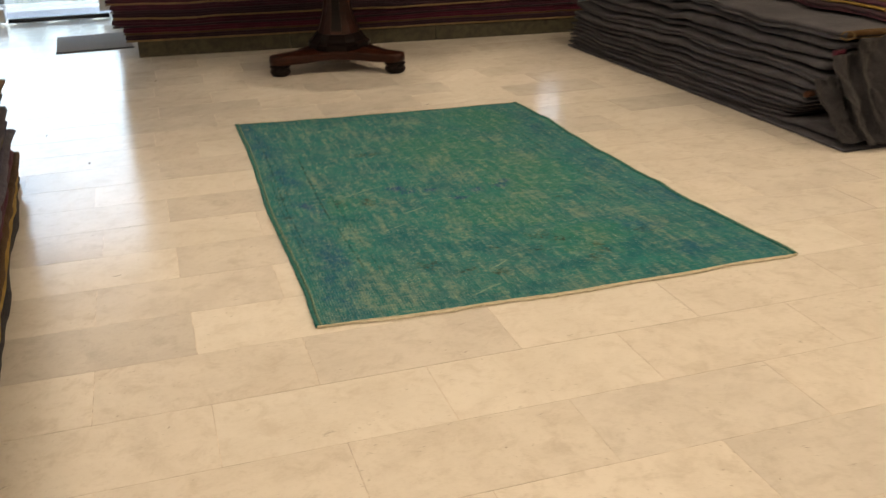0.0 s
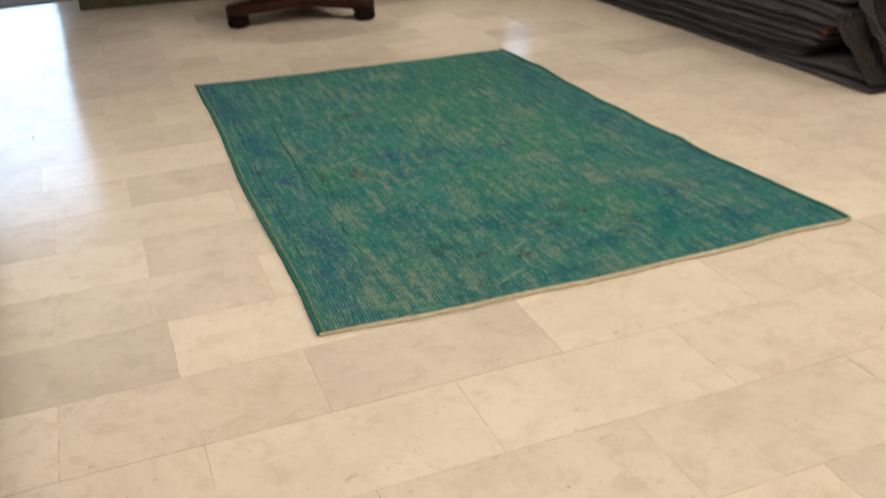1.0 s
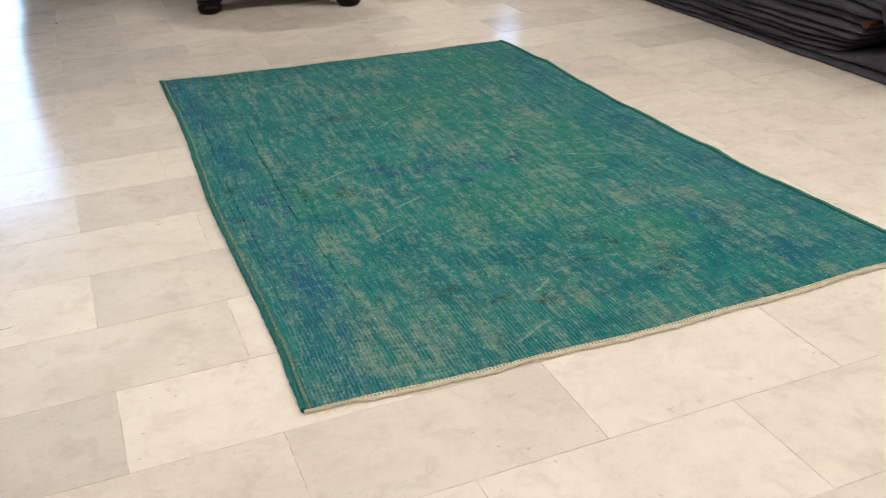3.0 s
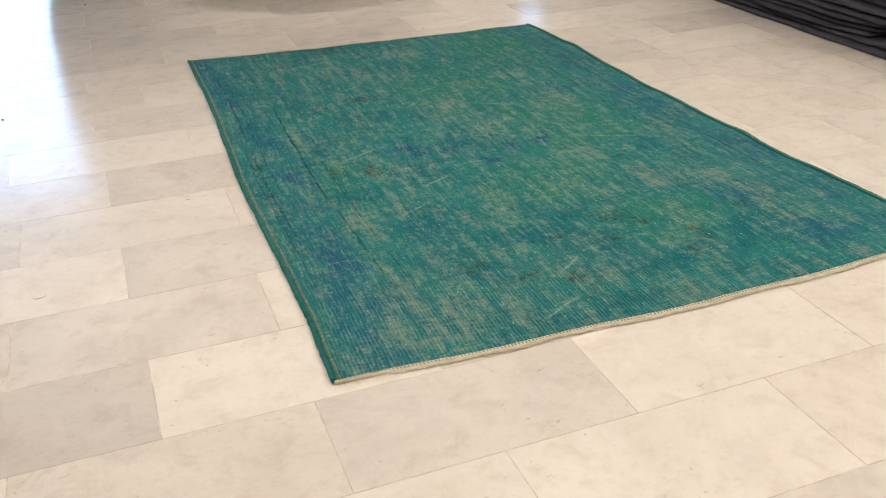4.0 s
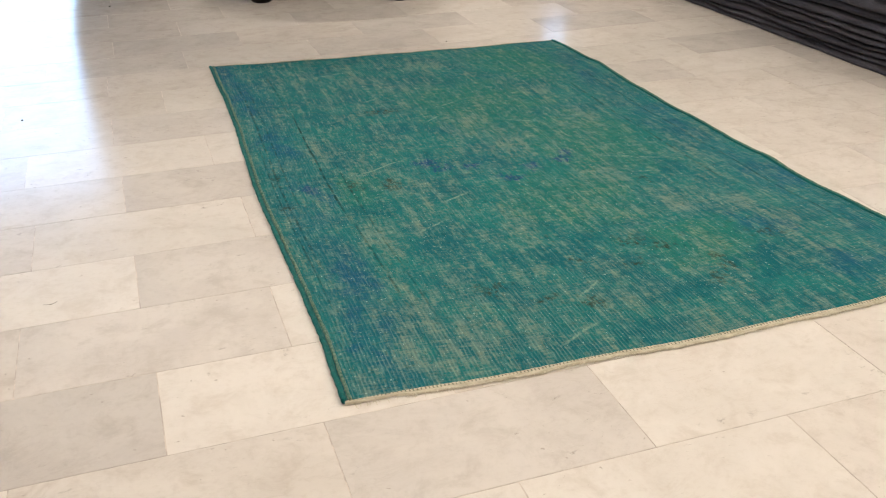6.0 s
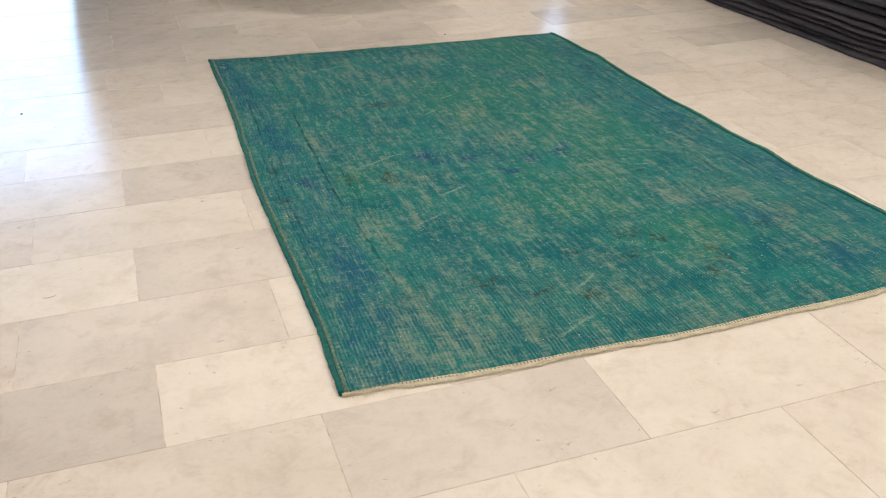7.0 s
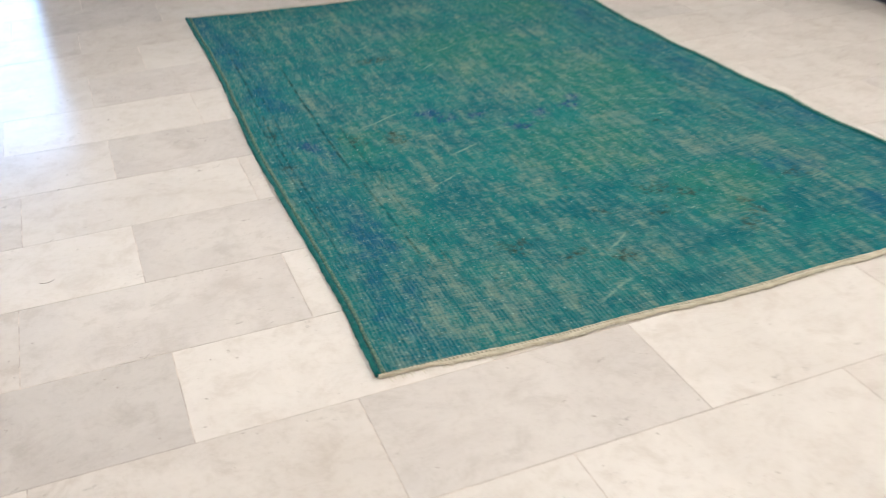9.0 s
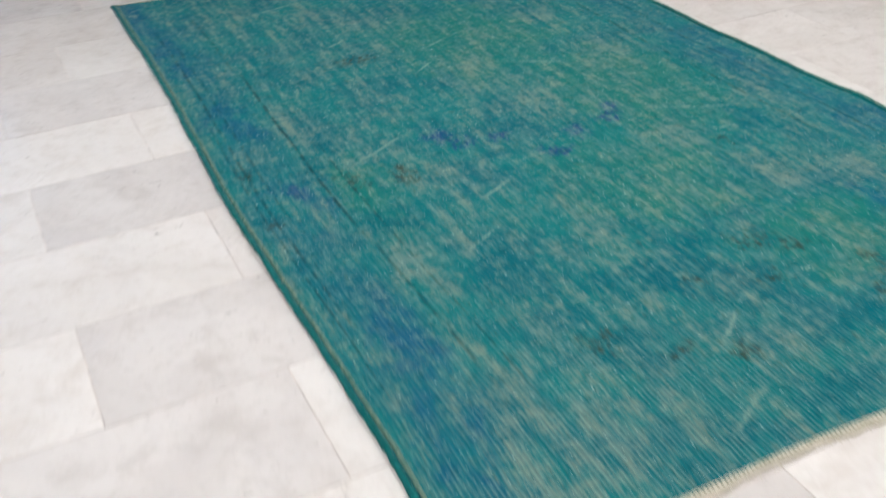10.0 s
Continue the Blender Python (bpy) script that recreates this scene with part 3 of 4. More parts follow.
def rug_dye(u, v):
    """Where the dye took green, blue or dark, and where the pile is rubbed, flecked or creased."""
    def ragged(amount, scale):
        off = np.zeros((len(u), 3))
        for k, share in ((1, 1.0), (2.1, 0.7), (4.3, 0.5), (8.7, 0.35)):
            off += share * np.array([noise.noise_vector((1.7 * a * scale * k, b * scale * k, 3.1 * k)) for a, b in zip(u, v)])
        return u + 0.5 * amount * off[:, 0], v + 0.75 * amount * off[:, 1]

    loose, small, tight = ragged(0.11, 9.0), ragged(0.05, 20.0), ragged(0.004, 16.0)
    greens = spots(*loose, ((0.97, 1.75, 0.42, 0.50), (0.93, 0.80, 0.34, 0.34), (1.12, 0.43, 0.28, 0.20), (1.36, 2.25, 0.30, 0.40), (1.20, 1.25, 0.36, 0.50), (0.30, 1.02, 0.10, 0.30)), lo=1.15, hi=0.2)
    blues = spots(*loose, ((0.04, 2.42, 0.10, 0.24), (0.08, 2.02, 0.10, 0.30), (0.12, 1.52, 0.08, 0.20), (0.155, 1.06, 0.06, 0.16), (0.145, 0.52, 0.085, 0.21), (0.10, 0.24, 0.07, 0.14)), lo=1.15)
    blue_right = spots(*loose, ((1.59, 1.38, 0.12, 0.34), (1.63, 0.78, 0.10, 0.30), (1.34, 0.46, 0.12, 0.10), (1.46, 0.16, 0.20, 0.13), (1.58, 2.0, 0.07, 0.30)))
    pools = spots(*loose, ((0.65, 0.47, 0.17, 0.08, 0.25), (0.44, 0.33, 0.12, 0.06), (0.53, 0.06, 0.14, 0.05), (0.73, 0.06, 0.16, 0.06), (0.81, 0.52, 0.13, 0.10), (0.91, 0.20, 0.16, 0.07), (0.80, 0.35, 0.10, 0.08), (0.30, 0.90, 0.12, 0.10), (0.33, 0.10, 0.07, 0.06), (1.22, 0.25, 0.14, 0.08)))
    ink = spots(*small, ((0.58, 1.22, 0.06, 0.05), (0.716, 1.15, 0.055, 0.022), (0.906, 1.09, 0.045, 0.035), (1.068, 1.16, 0.03, 0.05), (1.03, 1.11, 0.04, 0.03), (0.82, 1.02, 0.06, 0.03), (0.63, 1.16, 0.05, 0.03), (0.152, 1.11, 0.035, 0.05)))
    pale = spots(*loose, ((0.92, 2.33, 0.13, 0.16), (1.25, 1.82, 0.13, 0.12), (0.93, 1.33, 0.12, 0.12), (0.88, 1.62, 0.07, 0.22), (1.18, 0.68, 0.13, 0.07), (1.37, 0.64, 0.13, 0.09), (0.22, 0.30, 0.09, 0.22), (0.21, 0.11, 0.14, 0.10), (0.40, 0.20, 0.10, 0.16), (0.66, 0.28, 0.09, 0.06), (0.59, 0.09, 0.09, 0.07), (0.28, 0.76, 0.07, 0.14), (0.91, 0.07, 0.11, 0.07)), lo=1.2)
    faded = spots(*loose, ((0.13, 1.30, 0.05, 0.06), (0.64, 0.60, 0.13, 0.10), (0.77, 0.25, 0.05, 0.14), (1.36, 0.22, 0.16, 0.10), (0.40, 0.80, 0.08, 0.12), (0.30, 2.28, 0.16, 0.16), (0.62, 2.10, 0.16, 0.16), (0.24, 1.45, 0.05, 0.30), (1.05, 0.30, 0.10, 0.12), (0.47, 1.05, 0.08, 0.14), (1.10, 0.98, 0.12, 0.12), (1.25, 1.45, 0.12, 0.20)), lo=1.2)
    brown = spots(*small, ((0.46, 0.355, 0.055, 0.022), (0.57, 0.265, 0.04, 0.025), (0.875, 0.365, 0.05, 0.02), (0.936, 0.50, 0.06, 0.025), (0.726, 0.433, 0.03, 0.016), (1.03, 0.226, 0.03, 0.03), (1.32, 0.415, 0.05, 0.03), (1.22, 0.875, 0.025, 0.025), (0.573, 1.776, 0.09, 0.025), (0.67, 0.22, 0.03, 0.02), (0.30, 1.10, 0.03, 0.04), (1.00, 0.44, 0.05, 0.02), (0.07, 1.22, 0.02, 0.03), (0.07, 0.98, 0.02, 0.02), (0.42, 1.08, 0.03, 0.06), (1.10, 0.30, 0.02, 0.05)), lo=1.3)
    creases = np.zeros_like(u)
    for p, q in (((0.516, 1.89), (0.62, 1.953)), ((0.290, 1.15), (0.575, 1.30)), ((0.687, 1.596), (0.80, 1.68)), ((0.77, 1.752), (0.94, 1.835)), ((0.40, 2.27), (0.58, 2.33)), ((0.50, 0.88), (0.66, 0.962)), ((0.96, 1.58), (1.17, 1.46)), ((1.11, 1.136), (1.43, 0.984)), ((1.20, 0.94), (1.30, 0.922)), ((0.63, 0.238), (0.755, 0.33)), ((0.478, 0.042), (0.668, 0.147)), ((0.928, 0.383), (0.985, 0.339)), ((0.36, 0.70), (0.52, 0.79))):
        du, dv = q[0] - p[0], q[1] - p[1]
        creases = np.maximum(creases, spot(*tight, (p[0] + q[0]) / 2, (p[1] + q[1]) / 2, 0.5 * math.hypot(du, dv), 0.0050, math.atan2(dv, du), 1.0, 0.2))
    return np.stack([greens, blues, pools, ink], 1), np.stack([np.maximum(pale, 0.7 * faded), brown, creases, blue_right], 1)


def green_rug():
    r = thing("rug", (0, 0, 0), "worn over-dyed teal green wool rug lying flat on marble floor", "rug")
    nu, nv, th = 283, 427, 0.0065
    bm = bmesh.new()
    uvl = bm.loops.layers.uv.new("metres")
    grid = []
    for j in range(nv + 1):
        row = []
        for i in range(nu + 1):
            a, b = i / nu, j / nv
            x, y = rug_xy(a, b)
            z = th + rug_lift(a, b) + 0.0006 * n1(a * 60, b * 90)
            row.append((bm.verts.new((x, y, z)), 1.70 * a, 2.56 * b))
        grid.append(row)
    where = {}
    for row in grid:
        for vert, uu, vv in row:
            where[vert] = (uu, vv)
    for j in range(nv):
        for i in range(nu):
            bm.faces.new((grid[j][i][0], grid[j][i + 1][0], grid[j + 1][i + 1][0], grid[j + 1][i][0]))
    rim = [grid[0][i][0] for i in range(nu)] + [grid[j][nu][0] for j in range(nv)] + [grid[nv][i][0] for i in range(nu, 0, -1)] + [grid[j][0][0] for j in range(nv, 0, -1)]
    low = []
    for vert in rim:
        w = bm.verts.new((vert.co.x, vert.co.y, 0.0012))
        where[w] = where[vert]
        low.append(w)
    for k in range(len(rim)):
        bm.faces.new((rim[k], low[k], low[(k + 1) % len(rim)], rim[(k + 1) % len(rim)]))
    for f in bm.faces:
        for loop in f.loops:
            loop[uvl].uv = where[loop.vert]
    bm.verts.index_update()
    flat = np.array([where[vert] for vert in bm.verts])
    pile = part("field", bm, RUG_PILE, r)
    for name, values in zip(("dye", "wear"), rug_dye(flat[:, 0], flat[:, 1])):
        pile.data.attributes.new(name, "FLOAT_COLOR", "POINT").data.foreach_set("color", values.astype(np.float32).ravel())
    # overcast sides: an outer cord and the pale stitch line inside it
    for a0, name, rad, mt, tag in ((0.0, "selvedge", 0.0064, RUG_CORD, "teal overcast edge"), (1.0, "selvedge", 0.0046, RUG_STITCH, "pale worn overcast edge"), (0.0075, "stitch_line", 0.0046, RUG_STITCH, "pale stitched ridge"), (0.9935, "stitch_line", 0.0042, RUG_CORD, "teal stitched ridge")):
        pts = []
        for j in range(421):
            b = j / 420
            aa = a0 + 0.0012 * n1(b * 30, a0 * 7) + 0.0006 * n1(b * 110, a0 * 3)
            x, y = rug_xy(aa, b)
            pts.append((x, y, 0.0058 + (0.002 if name == "stitch_line" else 0.0) + rug_lift(a0, b)))
        bm = tube(pts, rad, 8, 0.28, a0 * 10)
        for vert in bm.verts:
            vert.co.z = max(0.0008, vert.co.z)
        part(name, bm, mt, r, tag)

    # flat-woven ends
    def end_band(b0, depth, out, name, mt, tag):
        bm = bmesh.new()
        uvl = bm.loops.layers.uv.new("metres")
        rows, n = [], 260
        for i in range(n + 1):
            a = i / n
            x, y = rug_xy(a, b0)
            z0 = 0.0066 + rug_lift(a, b0)
            w = depth * (0.35 + 0.65 * min(1.0, a / 0.12, (1 - a) / 0.03)) * (1 + 0.35 * n1(a * 22, b0 * 5) + 0.25 * n1(a * 90, b0 * 5 + 2))
            ring = []
            for k, (f, z) in enumerate(((0.0, z0 + 0.001), (0.35, z0 + 0.0025), (0.75, z0 * 0.9 + 0.001), (1.0, 0.004), (1.0, 0.0015))):
                ring.append((bm.verts.new((x + 0.002 * n1(a * 200, k), y + out * w * f, max(0.0015, z + 0.0012 * n1(a * 120, k + b0)))), 1.70 * a, 1 - f))
            rows.append(ring)
        tags = {v: (uu, vv) for ring in rows for v, uu, vv in ring}
        for p, q in zip(rows, rows[1:]):
            for k in range(4):
                bm.faces.new((p[k][0], q[k][0], q[k + 1][0], p[k + 1][0]))
        for f in bm.faces:
            for loop in f.loops:
                loop[uvl].uv = tags[loop.vert]
        return part(name, bm, mt, r, tag)

    end_band(0.0, 0.0165, -1, "end_band", RUG_END, "cream flat-woven end band")
    end_band(1.0, 0.012, 1, "end_band", RUG_END, "thin frayed cream end band")
    # loose threads along the ends
    rnd = random.Random(11)
    bm = bmesh.new()
    for k in range(420):
        near = k % 3 != 0
        a = rnd.random() if near else rnd.random() ** 1.6
        x, y = rug_xy(a, 0.0 if near else 1.0)
        out = -1 if near else 1
        y += out * (0.013 if near else 0.004)
        ln, dx = rnd.uniform(0.004, 0.014 if near else 0.018), rnd.uniform(-0.009, 0.009)
        p, q = Vector((x, y, 0.0055)), Vector((x + dx, y + out * ln, 0.0018))
        mid = (p + q) / 2 + Vector((rnd.uniform(-0.003, 0.003), 0, 0.002))
        w = Vector((0.0009, 0.0003, 0))
        vs = [bm.verts.new(c) for c in (p - w, p + w, mid + w, mid - w, q + w * 0.5, q - w * 0.5)]
        bm.faces.new((vs[0], vs[1], vs[2], vs[3]))
        bm.faces.new((vs[3], vs[2], vs[4], vs[5]))
    tagged(part("loose_threads", bm, WOOL_CREAM, r, "frayed cream threads"), kind="stuff")


green_rug()


# ---- pedestal table ----
def pedestal_table():
    """Round table on a concave three-cornered platform with turned feet; only its base comes into view."""
    front_l, front_r = Vector((0.523, 4.225, 0)), Vector((1.285, 4.005, 0))
    along = front_r - front_l
    back = Vector((-along.y, along.x, 0)).normalized()
    foot_c = (front_l + front_r) / 2 + back * along.length * 0.5 / math.sqrt(3)
    ang = math.degrees(math.atan2(along.y, along.x))
    t = thing("pedestal_table", foot_c, "dark polished mahogany pedestal table on turned feet", "table", turn=ang)
    R = along.length / math.sqrt(3)
    LIFT = 0.020
    corners = [Vector((R * math.cos(radians(k)), R * math.sin(radians(k)), 0)) for k in (-150, -30, 90)]
    for c in corners:
        prof = [(0.044, 0.0), (0.060, 0.008), (0.068, 0.022), (0.070, 0.034), (0.066, 0.046), (0.056, 0.054), (0.068, 0.060), (0.072, 0.067), (0.068, 0.075), (0.056, 0.080), (0.052, 0.086)]
        f = part("foot", lathe(prof, 30, 10, 0.03), WOOD_DARK, t, "dark turned bun foot with gadroons")
        f.location = c
    # platform outline: rounded corner pads joined by concave sides
    outline = []
    for k in range(3):
        a = corners[k].normalized()
        base = math.atan2(a.y, a.x)
        for s in range(-4, 5):
            th = base + s * radians(22)
            outline.append(corners[k] + 0.075 * Vector((math.cos(th), math.sin(th), 0)) - a * 0.006)
        p, q = outline[-1], None
        nxt = corners[(k + 1) % 3]
        nb = math.atan2(nxt.y, nxt.x)
        q = nxt + 0.075 * Vector((math.cos(nb - radians(88)), math.sin(nb - radians(88)), 0))
        mid = (p + q) / 2
        pull = mid.normalized() * -0.075
        for s in range(1, 16):
            f = s / 16
            outline.append(p.lerp(q, f) + pull * math.sin(math.pi * f) ** 0.8)
    bm = bmesh.new()
    levels = []
    for z, shrink in ((0.062, 0.985), (0.066, 1.0), (0.112, 1.0), (0.119, 0.985)):
        ring = []
        for o in outline:
            reach = o.length / R
            rise = 0.035 * max(0.0, 1.0 - max(0.0, reach - 0.25) / 0.55) ** 1.5
            ring.append(bm.verts.new((o.x * shrink, o.y * shrink, z + rise)))
        levels.append(ring)
    n = len(outline)
    for lo, hi in zip(levels, levels[1:]):
        for i in range(n):
            bm.faces.new((lo[i], lo[(i + 1) % n], hi[(i + 1) % n], hi[i]))
    for ring, z in ((levels[0], 0.105), (levels[-1], 0.155)):
        mid = bm.verts.new((0, 0, z))
        for i in range(n):
            bm.faces.new((ring[i], ring[(i + 1) % n], mid))
    part("platform", bm, WOOD_RED, t, "reddish mahogany platform with concave sides").location.z = LIFT

    def hexed(levels):
        bm = bmesh.new()
        rings = []
        for z, r in levels:
            ring = []
            for k in range(3):
                base = radians(-90 + 120 * k)
                for off in (-42, -18, 18, 42):
                    a = base + radians(off)
                    rr = r * (1.0 if abs(off) < 30 else 0.93)
                    ring.append(bm.verts.new((rr * math.cos(a), rr * math.sin(a), z)))
            rings.append(ring)
        for lo, hi in zip(rings, rings[1:]):
            for i in range(12):
                bm.faces.new((lo[i], lo[(i + 1) % 12], hi[(i + 1) % 12], hi[i]))
        bm.faces.new(rings[0][::-1])
        bm.faces.new(rings[-1])
        return bm

    part("plinth_moulding", hexed([(0.13, 0.225), (0.168, 0.228), (0.176, 0.215), (0.186, 0.200), (0.205, 0.188), (0.228, 0.168), (0.236, 0.160)]), WOOD_DARK, t, "ebonised sloping moulding", smooth=False).location.z = LIFT
    column = part("column", hexed([(0.236, 0.150), (0.27, 0.138), (0.32, 0.122), (0.38, 0.106), (0.45, 0.094), (0.52, 0.088), (0.60, 0.088), (0.68, 0.100), (0.715, 0.125)]), WOOD_RED, t, smooth=False)
    column.location.z = LIFT
    for k in range(3):
        bm = bmesh.new()
        base = radians(-90 + 120 * k)
        rows = []
        for z, r, w in ((0.26, 0.143, 0.036), (0.32, 0.1225, 0.032), (0.38, 0.1065, 0.028), (0.45, 0.0945, 0.025), (0.52, 0.0885, 0.023), (0.60, 0.0885, 0.020), (0.63, 0.092, 0.010)):
            out = Vector((math.cos(base), math.sin(base), 0)) * (r * math.cos(radians(18)) + 0.0035)
            side = Vector((-math.sin(base), math.cos(base), 0)) * w
            rows.append([bm.verts.new(out - side + Vector((0, 0, z))), bm.verts.new(out + side + Vector((0, 0, z)))])
        for lo, hi in zip(rows, rows[1:]):
            bm.faces.new((lo[0], lo[1], hi[1], hi[0]))
        made = bmesh.ops.extrude_face_region(bm, geom=list(bm.faces))
        for v in made["geom"]:
            if isinstance(v, bmesh.types.BMVert):
                v.co -= Vector((math.cos(base), math.sin(base), 0)) * 0.008
        part("inlay_panel", bm, WOOD_DARK, column, "black inlaid panel", smooth=False)
    part("tabletop", lathe([(0.50, 0.715), (0.57, 0.72), (0.60, 0.73), (0.605, 0.742), (0.60, 0.752), (0.585, 0.756)], 64), WOOD_RED, t).location.z = LIFT


pedestal_table()


# ---- folded textiles in piles ----
def folded(name, place, length, back, z_low, z_high, nose, lobes, mats, label, category, group, ends=0.0, seed=0.0, edging=None):
    """A folded textile: a slab of stacked rounded folds. place(s, d, z) puts the run s, the depth d and the height into the room."""
    t = thing(name, place(length / 2, back / 2, 0), label, category, group)
    base = t.matrix_world.translation.copy()
    ns = max(12, int(length / 0.045))

    def body(part_name, mt, lo_f, hi_f, n_lobes, inset, tag=""):
        bm = bmesh.new()
        rings = []
        for i in range(ns + 1):
            s = length * i / ns
            lo0, hi0 = z_low(s), z_high(s)
            lo, hi = lo0 + (hi0 - lo0) * lo_f, lo0 + (hi0 - lo0) * hi_f
            dn = nose(s) + inset
            # end folds round off
            e = min(s, length - s)
            taper = 1.0 if e > 0.07 else 0.62 + 0.38 * math.sin(0.5 * math.pi * e / 0.07)
            mid = (lo + hi) / 2
            lo, hi = mid + (lo - mid) * taper, mid + (hi - mid) * taper
            pts = [(back, lo)]
            h = (hi - lo) / n_lobes
            for k in range(n_lobes):
                c = lo + h * (k + 0.5)
                sh = 0.010 * n1(s * 2.3, seed + k * 3.1) + 0.006 * n1(s * 9.0, seed + k) + 0.003 * n1(s * 26.0, seed + k)
                for q in range(7):
                    a = -math.pi / 2 + math.pi * q / 6
                    pts.append((dn + sh + h * 0.75 * (1 - math.cos(a)), c + h * 0.49 * math.sin(a)))
            pts.append((back, hi))
            rings.append([bm.verts.new(Vector(place(s + 0.006 * n1(j * 0.9, seed, 2.0) * (1 if i in (0, ns) else 0), d, z)) - base) for j, (d, z) in enumerate(pts)])
        m = len(rings[0])
        for a, b in zip(rings, rings[1:]):
            for j in range(m):
                bm.faces.new((a[j], a[(j + 1) % m], b[(j + 1) % m], b[j]))
        bm.faces.new(rings[0])
        bm.faces.new(rings[-1][::-1])
        return part(part_name, bm, mt, t, tag)

    if edging:
        mt2, share, tag2 = edging
        body("cloth", mats, share, 1.0, lobes, 0.0)
        body("bound_edge", mt2, 0.0, share, 1, -0.006, tag2)
    else:
        body("cloth", mats, 0.0, 1.0, lobes, 0.0)
    return t


def heights(specs, wave, seed):
    """Cumulative heights of a pile's layers, each sagging and swelling along its run."""
    def level(k):
        def z(s):
            tot = specs[0][1]
            for i in range(k):
                tot += specs[i][0] * (1 + wave * n1(s * 1.7, i * 5.3 + seed) + 0.4 * wave * n1(s * 5.5, i * 2.9 + seed))
            return tot
        return z
    return [level(k) for k in range(len(specs) + 1)]


# charcoal blankets along the side
GREY_TH = [0.024, 0.024, 0.026, 0.026, 0.028, 0.030, 0.034, 0.044, 0.050, 0.060, 0.046, 0.062, 0.052, 0.058]
GREY_END = [1.28, 1.37, 1.80, 1.77, 1.72, 1.69, 1.66, 1.64, 1.60, 1.55, 1.57, 1.53, 1.52, 1.49]
GREY_IN = [0.0, 0.012, 0.004, 0.016, 0.0, 0.018, 0.002, 0.022, -0.006, 0.010, 0.030, 0.0, 0.028, 0.004]
levels = heights([(th, 0.0) for th in GREY_TH], 0.34, 4.0)
for k, th in enumerate(GREY_TH):
    y0 = GREY_END[k]
    y1 = 4.42 + 0.02 * math.sin(k * 2.1) - (0.0 if k < 8 else 0.02)
    lean = 2.785 + 0.15 * sum(GREY_TH[:k]) + GREY_IN[k]

    def place(s, d, z, y0=y0, lean=lean):
        return (lean + d, y0 + s, z)

    def nose(s, k=k, y0=y0):
        w = y0 + s
        flat = 0.022 * n1(w * 1.1, k * 1.3) + 0.020 * n1(w * 3.1, k * 2.2) + 0.008 * n1(w * 9.0, k * 4.1)
        return (flat if k else 0.3 * flat) + (0.04 * max(0.0, 1 - s / 0.25) if k in (2, 3, 4, 8, 11) else 0.0)

    def zl(s, y0=y0, k=k):
        return levels[k](y0 + s - 1.27) + 0.001

    def zh(s, y0=y0, k=k, th=th):
        loose = 0.042 * max(0.0, min(1.0, (1.80 - y0 - s) / 0.22)) if k == 1 else 0.0
        return levels[k + 1](y0 + s - 1.27) - 0.001 - 0.19 * th * (1 + n1((y0 + s) * 2.4, k * 3.3)) + loose

    folded("folded_blanket", place, y1 - y0, 1.25 - 0.1 * math.sin(k), zl, zh, nose, 2 if k in (9, 13) else 1, WOOL_GREY,
           "charcoal grey felted wool blanket folded in a pile", "blanket", "pile of grey blankets", seed=k * 7.7)
TOP = levels[-1]

# coloured rugs lying set back on the blankets
for k, (mt, edge, th, back_off, label) in enumerate(((WOOL_AUBERGINE, WOOL_PLUM, 0.030, 0.15, "aubergine folded rug with plum bound edge on grey blankets"), (WOOL_PLUM, WOOL_GOLD, 0.034, 0.19, "plum striped folded rug with ochre edge on grey blankets"), (WOOL_OLIVE, WOOL_GOLD, 0.034, 0.25, "olive folded rug with ochre edge on grey blankets"), (WOOL_NAVY, WOOL_CORAL, 0.034, 0.29, "navy folded rug with coral edge on grey blankets"))):
    under = 0.036 * k
    def place(s, d, z, off=back_off):
        return (3.06 + off + d, 1.60 + s, z)
    folded("folded_rug", place, 2.7, 0.9, lambda s, u=under: TOP(s + 0.33) + 0.004 + u, lambda s, u=under, th=th: TOP(s + 0.33) + 0.004 + u + th,
           lambda s, k=k: 0.02 * n1(s * 1.4, k * 3.0), 1, mt, label, "folded rug", "rugs on the blanket pile", seed=60 + k, edging=(edge, 0.35, "contrasting bound edge"))


